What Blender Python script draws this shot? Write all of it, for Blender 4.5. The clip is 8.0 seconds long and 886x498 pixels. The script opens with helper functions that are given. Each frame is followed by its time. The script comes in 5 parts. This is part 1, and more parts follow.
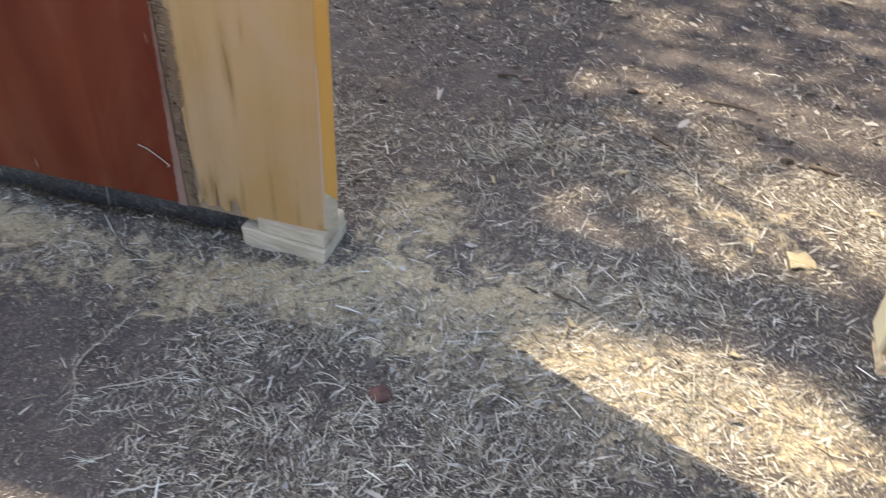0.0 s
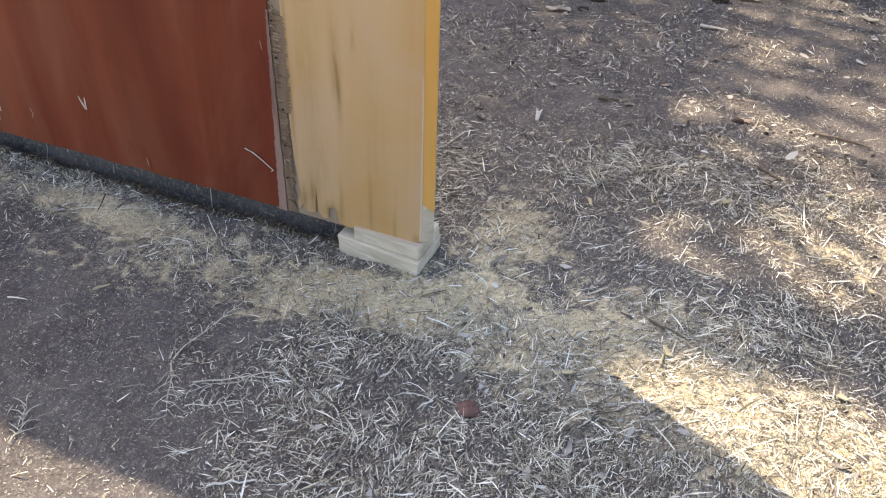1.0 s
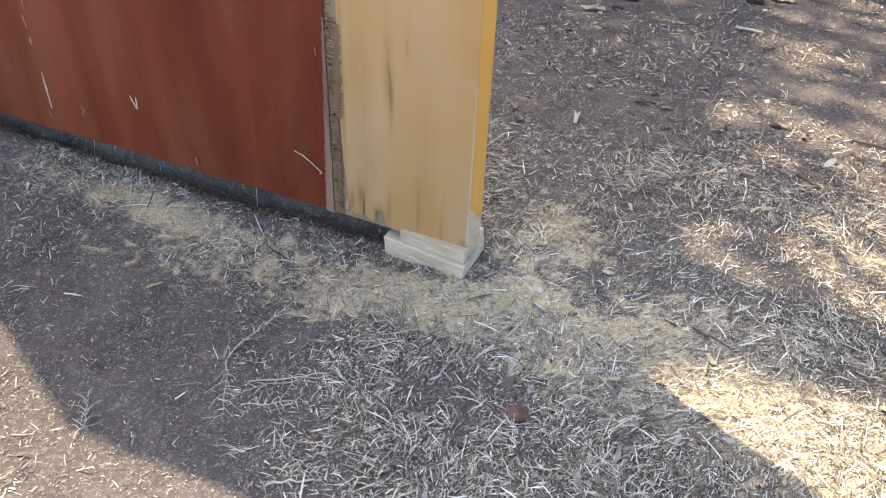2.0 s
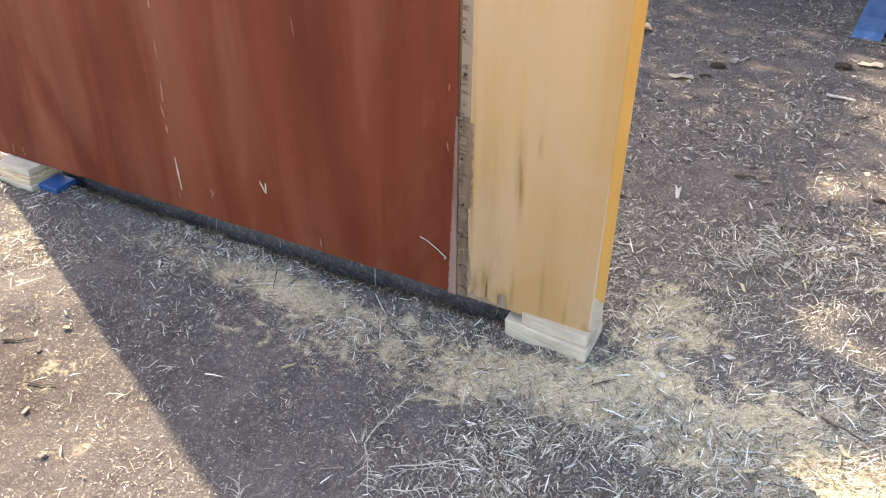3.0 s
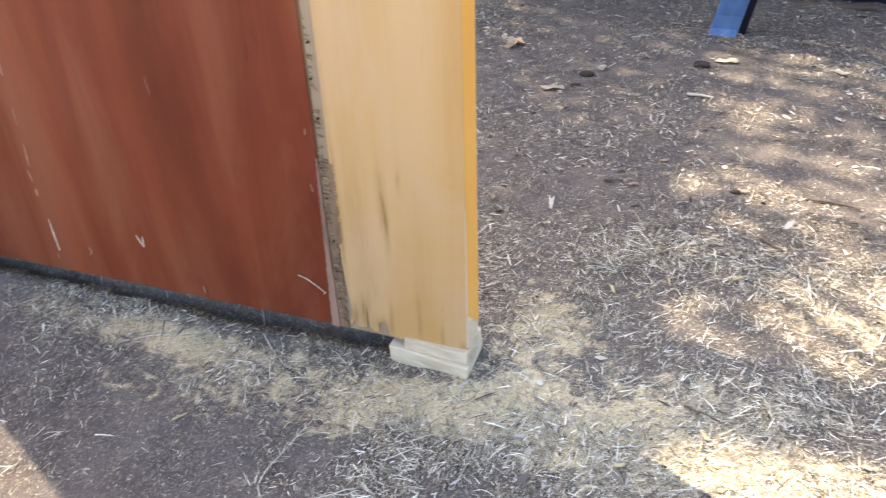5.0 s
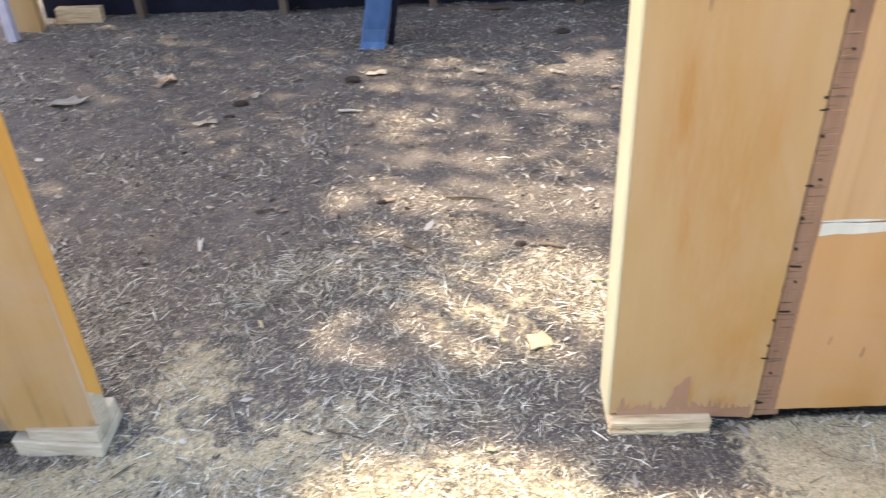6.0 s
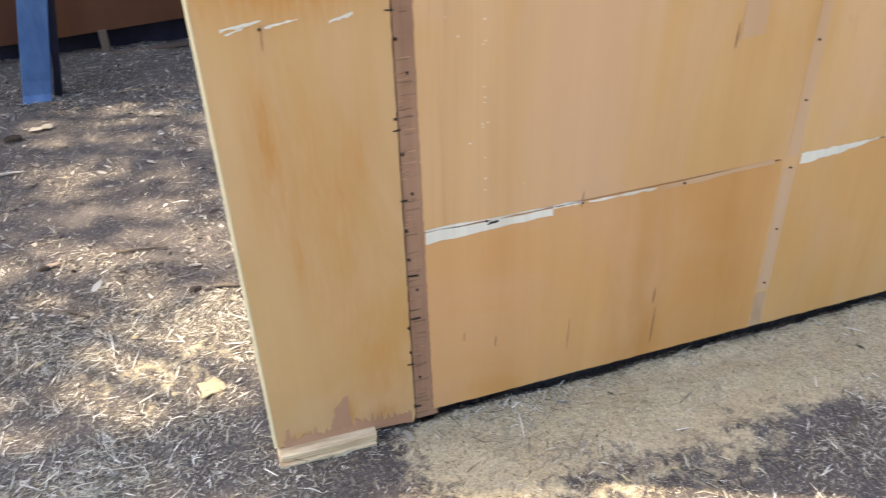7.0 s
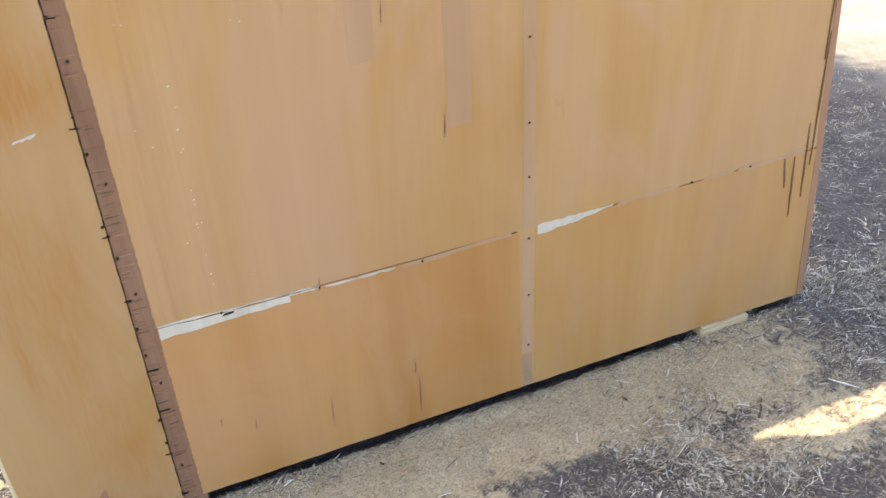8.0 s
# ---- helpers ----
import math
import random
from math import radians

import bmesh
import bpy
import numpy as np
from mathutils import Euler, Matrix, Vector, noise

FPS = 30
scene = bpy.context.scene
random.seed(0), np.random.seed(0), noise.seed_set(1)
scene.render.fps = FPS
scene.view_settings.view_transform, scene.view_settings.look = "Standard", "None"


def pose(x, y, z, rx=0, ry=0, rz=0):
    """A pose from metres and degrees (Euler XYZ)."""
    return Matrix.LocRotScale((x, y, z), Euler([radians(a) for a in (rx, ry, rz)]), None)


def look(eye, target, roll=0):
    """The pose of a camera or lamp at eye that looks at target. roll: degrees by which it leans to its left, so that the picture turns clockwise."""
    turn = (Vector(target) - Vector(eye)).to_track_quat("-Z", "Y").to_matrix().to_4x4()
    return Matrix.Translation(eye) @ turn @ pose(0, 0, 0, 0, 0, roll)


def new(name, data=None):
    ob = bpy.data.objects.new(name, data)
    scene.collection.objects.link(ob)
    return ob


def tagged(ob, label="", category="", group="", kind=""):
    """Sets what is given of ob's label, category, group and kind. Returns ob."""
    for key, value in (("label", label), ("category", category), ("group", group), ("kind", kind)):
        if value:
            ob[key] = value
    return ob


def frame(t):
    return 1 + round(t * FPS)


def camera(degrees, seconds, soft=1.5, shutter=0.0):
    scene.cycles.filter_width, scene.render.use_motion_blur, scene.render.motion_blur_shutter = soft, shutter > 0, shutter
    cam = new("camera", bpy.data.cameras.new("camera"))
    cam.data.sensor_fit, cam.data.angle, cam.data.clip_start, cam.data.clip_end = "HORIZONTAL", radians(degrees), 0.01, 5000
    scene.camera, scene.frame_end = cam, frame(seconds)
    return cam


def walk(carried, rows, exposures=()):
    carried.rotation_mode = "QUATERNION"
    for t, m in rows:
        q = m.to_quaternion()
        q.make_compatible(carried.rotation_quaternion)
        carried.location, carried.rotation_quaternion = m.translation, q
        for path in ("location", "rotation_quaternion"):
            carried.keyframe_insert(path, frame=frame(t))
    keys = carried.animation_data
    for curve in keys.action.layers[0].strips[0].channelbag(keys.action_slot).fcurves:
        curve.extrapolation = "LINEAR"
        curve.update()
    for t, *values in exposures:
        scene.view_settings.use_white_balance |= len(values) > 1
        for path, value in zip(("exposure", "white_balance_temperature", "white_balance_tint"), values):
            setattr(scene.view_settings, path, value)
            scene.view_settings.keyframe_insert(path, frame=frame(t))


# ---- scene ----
cam = camera(57.3, 8.0, soft=1.2, shutter=0.22)
PATH = [
    (0, (-0.078, -0.171, 1.533), (-0.503, 1.357, 0.314), 2.8),
    (0.2, (-0.115, -0.192, 1.563), (-0.637, 1.327, 0.37), 2.3),
    (0.5, (-0.116, -0.187, 1.549), (-0.716, 1.308, 0.363), 1.6),
    (1, (-0.12, -0.188, 1.501), (-0.74, 1.306, 0.324), 2.1),
    (2.3, (-0.283, -0.256, 1.623), (-0.927, 1.203, 0.416), 2.3),
    (2.5, (-0.34, -0.271, 1.67), (-1.02, 1.188, 0.483), 1.2),
    (3, (-0.44, -0.329, 1.738), (-1.204, 1.13, 0.604), 0.2),
    (3.5, (-0.492, -0.344, 1.779), (-1.282, 1.111, 0.656), -0.5),
    (4, (-0.496, -0.344, 1.782), (-1.283, 1.109, 0.654), -0.7),
    (4.2, (-0.494, -0.344, 1.783), (-1.27, 1.109, 0.649), -0.7),
    (5.3, (-0.118, -0.266, 1.865), (-0.614, 1.322, 0.755), -3.1),
    (5.5, (-0.024, -0.239, 1.872), (-0.427, 1.375, 0.76), -3.3),
    (6, (0.194, -0.148, 1.86), (0.139, 1.519, 0.756), -2.5),
    (6.5, (0.386, -0.142, 1.902), (0.639, 1.519, 0.817), -2.7),
    (7, (0.589, -0.2, 1.894), (1.084, 1.41, 0.816), -1.6),
    (7.5, (0.865, -0.295, 1.921), (1.502, 1.283, 0.871), -2.6),
    (8, (1.164, -0.44, 2.041), (1.795, 1.174, 1.043), -3.0),
]
walk(cam, [(t, look(eye, target, roll)) for t, eye, target, roll in PATH], exposures=((0.0, 1.42, 6750, 10), (1.0, 1.75, 6750, 10), (2.5, 1.98, 6850, 10), (3.5, 2.36, 6950, 10), (4.2, 2.4, 6950, 10), (5.5, 2.2, 6950, 10), (6.5, 1.88, 6950, 10), (7.3, 1.82, 6850, 10), (8.0, 1.75, 6850, 10)))

# ---- world, sun and exposure ----
SUN_EL, SUN_WAY = radians(54.0), Vector((0.908, -0.42))
TAN_EL = math.tan(SUN_EL)
world = bpy.data.worlds.new("sky")
scene.world = world
world.use_nodes = True
wn = world.node_tree
sky = wn.nodes.new("ShaderNodeTexSky")
sky.sky_type, sky.sun_disc = "NISHITA", False
sky.sun_elevation, sky.sun_rotation = SUN_EL, math.atan2(-0.908, 0.42)
sky.air_density, sky.dust_density, sky.ozone_density = 1.0, 1.9, 1.0
wn.links.new(sky.outputs[0], wn.nodes["Background"].inputs[0])
wn.nodes["Background"].inputs[1].default_value = 0.15
sun = new("sun", bpy.data.lights.new("sun", "SUN"))
sun.data.energy, sun.data.angle, sun.data.color = 3.05, radians(0.55), (1.0, 0.9, 0.74)
sun_dir = Vector((SUN_WAY.x * math.cos(SUN_EL), SUN_WAY.y * math.cos(SUN_EL), -math.sin(SUN_EL)))
sun.matrix_world = look((-8, 6, 12), Vector((-8, 6, 12)) + sun_dir)


# ---- materials ----
def material(name, rough=0.7, spec=0.4):
    m = bpy.data.materials.new(name)
    m.use_nodes = True
    bsdf = m.node_tree.nodes["Principled BSDF"]
    bsdf.inputs["Roughness"].default_value = rough
    bsdf.inputs["Specular IOR Level"].default_value = spec
    return m, m.node_tree, bsdf


def node(t, kind, **vals):
    n = t.nodes.new(kind)
    for k, v in vals.items():
        n.inputs[k.replace("_", " ")].default_value = v
    return n


def noise_tex(t, vec, scale, detail=4.0, rough=0.55, distort=0.0):
    n = node(t, "ShaderNodeTexNoise", Scale=scale, Detail=detail, Roughness=rough, Distortion=distort)
    t.links.new(vec, n.inputs["Vector"])
    return n.outputs["Fac"]


def stretched(t, scale, coord="Object"):
    co = t.nodes.new("ShaderNodeTexCoord")
    mp = t.nodes.new("ShaderNodeMapping")
    mp.inputs["Scale"].default_value = scale
    t.links.new(co.outputs[coord], mp.inputs["Vector"])
    return mp.outputs["Vector"]


def ramp(t, fac, stops):
    r = t.nodes.new("ShaderNodeValToRGB")
    e = r.color_ramp.elements
    while len(e) < len(stops):
        e.new(0.5)
    for el, (p, c) in zip(e, stops):
        el.position, el.color = p, (*c, 1.0) if len(c) == 3 else c
    t.links.new(fac, r.inputs["Fac"])
    return r.outputs["Color"]


def mix(t, fac, a, b, blend="MIX"):
    m = t.nodes.new("ShaderNodeMix")
    m.data_type, m.blend_type = "RGBA", blend
    for sock, v in ((m.inputs["Factor"], fac), (m.inputs["A"], a), (m.inputs["B"], b)):
        if isinstance(v, (int, float)):
            sock.default_value = v
        elif isinstance(v, tuple):
            sock.default_value = (*v, 1.0)
        else:
            t.links.new(v, sock)
    return m.outputs["Result"]


def bump(t, bsdf, fac, strength, distance):
    b = node(t, "ShaderNodeBump", Strength=strength, Distance=distance)
    t.links.new(fac, b.inputs["Height"])
    t.links.new(b.outputs["Normal"], bsdf.inputs["Normal"])


def scalar_ramp(t, fac, lo, hi):
    return ramp(t, fac, [(lo, (0, 0, 0)), (hi, (1, 1, 1))])


def calc(t, op, a, b=0.0, c=0.0):
    n = t.nodes.new("ShaderNodeMath")
    n.operation = op
    for sock, v in zip(n.inputs, (a, b, c)):
        if isinstance(v, (int, float)):
            sock.default_value = v
        else:
            t.links.new(v, sock)
    return n.outputs[0]


def spot_mask(t, spots):
    """Ragged stains at given places of an upright board: x, z, half width, half height, strength."""
    co = t.nodes.new("ShaderNodeTexCoord")
    sep = t.nodes.new("ShaderNodeSeparateXYZ")
    t.links.new(co.outputs["Object"], sep.inputs[0])
    rag = noise_tex(t, stretched(t, (70.0, 70.0, 9.0)), 1.0, 5.0, 0.65)
    total = 0.0
    for x, z, rx, rz, power in spots:
        dx = calc(t, "DIVIDE", calc(t, "SUBTRACT", sep.outputs["X"], x), rx)
        dz = calc(t, "DIVIDE", calc(t, "SUBTRACT", sep.outputs["Z"], z), rz)
        d = calc(t, "ADD", calc(t, "MULTIPLY", dx, dx), calc(t, "MULTIPLY", dz, dz))
        e = calc(t, "MULTIPLY", calc(t, "POWER", 2.718, calc(t, "MULTIPLY", d, -1.0)), power)
        total = calc(t, "ADD", total, e)
    return calc(t, "MINIMUM", calc(t, "MULTIPLY", total, calc(t, "MULTIPLY_ADD", rag, 2.4, -0.45)), 0.95)


def plywood(name, light, mid, dark, rough=0.45, stain=(0.2, 0.12, 0.06), stain_at=0.68, grain=14.0, grain_amount=0.06, tone=None, spots=(), spot_colour=(0.2, 0.1, 0.035), spec=0.35, streak=0.06, streak_scale=12.0, tone_shape=(2.0, 2.0, 0.9), stripes=None):
    """Varnished or painted plywood, grain upright along z."""
    m, t, b = material(name, rough, spec)
    wide = noise_tex(t, stretched(t, (3.4, 3.4, 0.5)), 1.0, 3.0, 0.5, 0.6)
    fine = noise_tex(t, stretched(t, (grain * 5, grain * 5, 2.2)), 1.0, 5.0, 0.6, 0.3)
    blot = noise_tex(t, stretched(t, (2.2, 2.2, 1.4)), 1.0, 4.0, 0.6)
    c = ramp(t, wide, [(0.3, dark), (0.5, mid), (0.7, light)])
    c = mix(t, mix(t, 0.45, (0, 0, 0), scalar_ramp(t, blot, 0.35, 0.7)), c, light)
    c = mix(t, grain_amount, c, ramp(t, fine, [(0.3, (0.5, 0.47, 0.44)), (0.6, (1, 1, 1))]), "MULTIPLY")
    if tone:
        patch = noise_tex(t, stretched(t, tone_shape), 1.0, 5.0, 0.6, 1.2)
        c = mix(t, mix(t, 0.75, (0, 0, 0), scalar_ramp(t, patch, 0.45, 0.62)), c, tone)
    fall = noise_tex(t, stretched(t, (streak_scale, streak_scale, 0.5)), 1.0, 4.0, 0.6, 0.8)
    c = mix(t, streak, c, ramp(t, fall, [(0.32, (0.62, 0.56, 0.52)), (0.5, (1, 1, 1)), (0.68, (1.25, 1.3, 1.32))]), "MULTIPLY")
    if stripes:
        co = t.nodes.new("ShaderNodeTexCoord")
        sep = t.nodes.new("ShaderNodeSeparateXYZ")
        t.links.new(co.outputs["Object"], sep.inputs[0])
        near = node(t, "ShaderNodeMapRange", From_Min=stripes[0], From_Max=stripes[1], To_Min=0.5, To_Max=0.0)
        t.links.new(sep.outputs["X"], near.inputs["Value"])
        band = noise_tex(t, stretched(t, (15.0, 15.0, 0.7)), 1.0, 5.0, 0.65, 1.2)
        c = mix(t, near.outputs[0], c, mix(t, 1.0, c, ramp(t, band, [(0.36, (0.8, 0.72, 0.58)), (0.5, (1.0, 0.98, 0.9)), (0.66, (1.06, 1.04, 0.92))]), "MULTIPLY"))
    st = noise_tex(t, stretched(t, (9.0, 9.0, 1.6)), 1.0, 4.0, 0.65, 0.8)
    c = mix(t, mix(t, 0.5, (0, 0, 0), scalar_ramp(t, st, stain_at, stain_at + 0.1)), c, stain)
    if spots:
        c = mix(t, spot_mask(t, spots), c, spot_colour)
    t.links.new(c, b.inputs["Base Color"])
    r = node(t, "ShaderNodeMapRange", **{"To_Min": rough - 0.1, "To_Max": rough + 0.18})
    t.links.new(blot, r.inputs["Value"])
    t.links.new(r.outputs[0], b.inputs["Roughness"])
    bump(t, b, fine, 0.12, 0.002)
    return m


yellow_ply = plywood("yellow_varnished_plywood", (0.531, 0.347, 0.171), (0.491, 0.297, 0.122), (0.45, 0.243, 0.0765), stain=(0.297, 0.153, 0.054), tone=(0.495, 0.315, 0.171))
west_board_ply = plywood("yellow_varnished_stained_board", (0.513, 0.324, 0.167), (0.477, 0.284, 0.122), (0.441, 0.234, 0.072), stain=(0.36, 0.198, 0.072), stain_at=0.68, tone=(0.486, 0.31, 0.184),
                         spots=((-1.2, 0.6, 0.012, 0.11, 0.8), (-1.19, 0.52, 0.009, 0.09, 0.6), (-1.14, 0.68, 0.007, 0.04, 0.5), (-1.335, 0.13, 0.012, 0.05, 1.0), (-1.3, 0.15, 0.02, 0.07, 0.8), (-1.235, 0.115, 0.025, 0.03, 1.0), (-1.2, 0.13, 0.008, 0.1, 0.6), (-1.1, 0.16, 0.007, 0.12, 0.5), (-1.02, 0.11, 0.007, 0.06, 0.5), (-1.35, 0.5, 0.008, 0.25, 0.7), (-1.352, 0.85, 0.006, 0.3, 0.4), (-0.95, 0.1, 0.012, 0.015, 0.7), (-1.3, 0.55, 0.05, 0.22, 0.3), (-1.27, 0.28, 0.05, 0.14, 0.25), (-1.08, 0.45, 0.04, 0.25, 0.12)), spot_colour=(0.25, 0.14, 0.045))
east_board_ply = plywood("yellow_varnished_worn_board", (0.506, 0.327, 0.152), (0.469, 0.271, 0.101), (0.423, 0.221, 0.0644), stain=(0.386, 0.193, 0.0644), tone=(0.515, 0.322, 0.17),
                         spots=((0.81, 0.98, 0.1, 0.36, 0.5), (0.71, 1.12, 0.022, 0.12, 0.6), (0.8, 1.47, 0.25, 0.1, 1.5), (0.7, 1.0, 0.05, 0.2, 0.5), (0.95, 0.3, 0.05, 0.15, 0.45), (0.87, 0.78, 0.05, 0.25, 0.35), (0.75, 0.75, 0.012, 0.12, 0.6), (0.93, 1.02, 0.03, 0.12, 0.5), (0.9, 0.4, 0.1, 0.25, 0.35), (0.67, 0.12, 0.05, 0.03, 0.6), (0.83, 0.17, 0.03, 0.06, 0.8), (0.94, 0.14, 0.06, 0.03, 0.6)), spot_colour=(0.44, 0.205, 0.055))
amber_ply = plywood("amber_varnished_plywood", (0.555, 0.3, 0.116), (0.51, 0.25, 0.082), (0.44, 0.2, 0.055), stain=(0.29, 0.115, 0.045), tone=(0.525, 0.29, 0.135))
tan_ply = plywood("tan_varnished_plywood", (0.561, 0.343, 0.16), (0.516, 0.298, 0.116), (0.472, 0.249, 0.0801), stain=(0.374, 0.178, 0.0668), tone=(0.525, 0.311, 0.169))
upper_ply = plywood("tan_varnished_striped_plywood", (0.56, 0.34, 0.16), (0.515, 0.295, 0.116), (0.47, 0.25, 0.08), stain=(0.37, 0.18, 0.067), tone=(0.525, 0.31, 0.17), stripes=(1.14, 1.42))
amber_pale_ply = plywood("pale_amber_varnished_plywood", (0.55, 0.315, 0.125), (0.505, 0.265, 0.088), (0.45, 0.215, 0.06), stain=(0.33, 0.15, 0.055), tone=(0.51, 0.295, 0.14))
red_ply = plywood("red_brown_stained_plywood", (0.215, 0.054, 0.023), (0.155, 0.032, 0.014), (0.1, 0.0175, 0.009), 0.45, stain=(0.075, 0.0135, 0.0085), stain_at=0.62, grain=12.0, grain_amount=0.1, tone=(0.185, 0.058, 0.029), spec=0.14, streak=0.42, streak_scale=6.5, tone_shape=(3.4, 3.4, 0.62))
old_stud = plywood("dark_weathered_stud", (0.15, 0.11, 0.085), (0.11, 0.078, 0.06), (0.07, 0.048, 0.036), 0.85)
brown_ply = plywood("brown_plywood", (0.11, 0.042, 0.018), (0.085, 0.03, 0.012), (0.058, 0.019, 0.008), 0.5, stain=(0.07, 0.03, 0.015))
orange_edge = plywood("orange_varnished_edge", (0.68, 0.37, 0.105), (0.63, 0.32, 0.075), (0.55, 0.255, 0.05), 0.4, stain=(0.38, 0.16, 0.035), stain_at=0.72)
# doorway edge facing the sun: its brightness is put into this pale colour
pale_edge = plywood("pale_sunlit_edge", (0.78, 0.66, 0.42), (0.74, 0.6, 0.36), (0.66, 0.5, 0.27), 0.5, stain=(0.5, 0.34, 0.16), stain_at=0.72)
bare_strip = plywood("bare_weathered_wood", (0.36, 0.205, 0.125), (0.29, 0.155, 0.09), (0.2, 0.1, 0.058), 0.75, stain=(0.11, 0.055, 0.04), stain_at=0.62, grain_amount=0.4)
torn_wood = plywood("torn_dark_ply", (0.23, 0.125, 0.06), (0.15, 0.08, 0.04), (0.06, 0.032, 0.018), 0.85, stain=(0.03, 0.018, 0.012), stain_at=0.55, grain_amount=0.6)
sanded_ply = plywood("sanded_pinkish_ply", (0.522, 0.333, 0.194), (0.495, 0.302, 0.167), (0.45, 0.261, 0.131), 0.7)
dull_ply = plywood("dull_greyish_ply", (0.46, 0.29, 0.17), (0.42, 0.255, 0.14), (0.37, 0.215, 0.115), 0.75)
worn_ply = plywood("worn_reddish_ply", (0.421, 0.241, 0.147), (0.38, 0.2, 0.114), (0.316, 0.151, 0.0808), 0.75, stain=(0.445, 0.257, 0.118), stain_at=0.56)
scratch_wood = plywood("scratched_bare_wood", (0.6, 0.47, 0.37), (0.52, 0.39, 0.29), (0.42, 0.28, 0.19), 0.8)
faint_scratch = plywood("faint_pink_scratch", (0.42, 0.22, 0.15), (0.34, 0.15, 0.095), (0.24, 0.085, 0.05), 0.7)
lip_wood = plywood("greyish_pink_lip", (0.36, 0.22, 0.17), (0.28, 0.16, 0.12), (0.18, 0.09, 0.065), 0.8, stain=(0.1, 0.045, 0.03), stain_at=0.55, grain_amount=0.3)
grey_strip = plywood("grey_tan_bare_wood", (0.38, 0.275, 0.18), (0.3, 0.21, 0.135), (0.19, 0.125, 0.08), 0.8, stain=(0.09, 0.06, 0.04), stain_at=0.62, grain_amount=0.3)
dark_strip = plywood("brown_torn_veneer", (0.28, 0.18, 0.11), (0.2, 0.125, 0.075), (0.11, 0.066, 0.04), 0.85, stain=(0.05, 0.03, 0.02), stain_at=0.58, grain_amount=0.5)
filler = plywood("white_wood_filler", (0.7, 0.64, 0.53), (0.6, 0.545, 0.445), (0.47, 0.4, 0.3), 0.65, stain=(0.4, 0.3, 0.18), stain_at=0.62, grain_amount=0.2)
stud_wood = plywood("dull_stud_timber", (0.36, 0.22, 0.12), (0.28, 0.16, 0.085), (0.18, 0.1, 0.05), 0.75)


def simple(name, a, b_col, scale, rough, bump_d=0.002, stretch=(1, 1, 1), spec=0.4, metal=0.0):
    m, t, b = material(name, rough, spec)
    v = stretched(t, tuple(scale * s for s in stretch))
    f = noise_tex(t, v, 1.0, 6.0, 0.62)
    g = noise_tex(t, stretched(t, (3, 3, 3)), 1.0, 3.0)
    c = ramp(t, f, [(0.33, a), (0.67, b_col)])
    c = mix(t, 0.35, c, ramp(t, g, [(0.3, (0.6, 0.6, 0.6)), (0.65, (1, 1, 1))]), "MULTIPLY")
    t.links.new(c, b.inputs["Base Color"])
    b.inputs["Metallic"].default_value = metal
    bump(t, b, f, 0.3, bump_d)
    return m


block_wood = simple("pale_block_timber", (0.42, 0.33, 0.23), (0.7, 0.58, 0.43), 6.0, 0.75, 0.003, (0.7, 2, 3))
block_pine = simple("pine_block_timber", (0.46, 0.29, 0.15), (0.78, 0.64, 0.42), 7.0, 0.65, 0.002, (0.8, 5, 14))
blue_paint = simple("blue_painted_board", (0.04, 0.105, 0.25), (0.075, 0.165, 0.35), 14.0, 0.4, 0.001, (1, 1, 0.3))
blue_plastic = simple("blue_plastic", (0.02, 0.065, 0.19), (0.03, 0.095, 0.26), 20.0, 0.35, 0.001)
navy_paint = simple("deep_blue_paint", (0.018, 0.04, 0.13), (0.03, 0.06, 0.18), 10.0, 0.5)
navy_cloth = simple("dark_navy_sheet", (0.008, 0.009, 0.02), (0.016, 0.017, 0.034), 6.0, 0.8, 0.01, spec=0.2)
lavender_paint = simple("pale_lavender_paint", (0.5, 0.47, 0.58), (0.66, 0.62, 0.7), 8.0, 0.6)
nail_steel = simple("rusty_nail", (0.02, 0.014, 0.012), (0.06, 0.04, 0.03), 90.0, 0.6, 0.0005, metal=0.4)
stone_mat = simple("reddish_brown_stone", (0.09, 0.045, 0.035), (0.19, 0.10, 0.075), 40.0, 0.85, 0.004)
chip_mat = simple("pale_wood_chip", (0.38, 0.3, 0.17), (0.52, 0.42, 0.25), 30.0, 0.7, 0.001, (1, 4, 1))
dead_leaf = simple("dry_leaf", (0.4, 0.28, 0.2), (0.62, 0.5, 0.4), 25.0, 0.7, 0.001)
white_litter = simple("bleached_leaf", (0.44, 0.395, 0.335), (0.66, 0.6, 0.51), 25.0, 0.7, 0.001)
dark_clump = simple("dark_soil_clod", (0.02, 0.015, 0.012), (0.07, 0.05, 0.035), 60.0, 0.95, 0.006)
bark_mat = simple("rough_bark", (0.07, 0.05, 0.035), (0.17, 0.13, 0.095), 9.0, 0.9, 0.02, (1, 1, 0.3))


def straw_material(name, cols, rough=0.6):
    m, t, b = material(name, rough, 0.3)
    g = t.nodes.new("ShaderNodeNewGeometry")
    c = ramp(t, g.outputs["Random Per Island"], cols)
    v = noise_tex(t, stretched(t, (2.5, 2.5, 2.5)), 1.0, 3.0)
    c = mix(t, 0.4, c, ramp(t, v, [(0.35, (0.62, 0.6, 0.6)), (0.65, (1, 1, 1))]), "MULTIPLY")
    t.links.new(c, b.inputs["Base Color"])
    return m


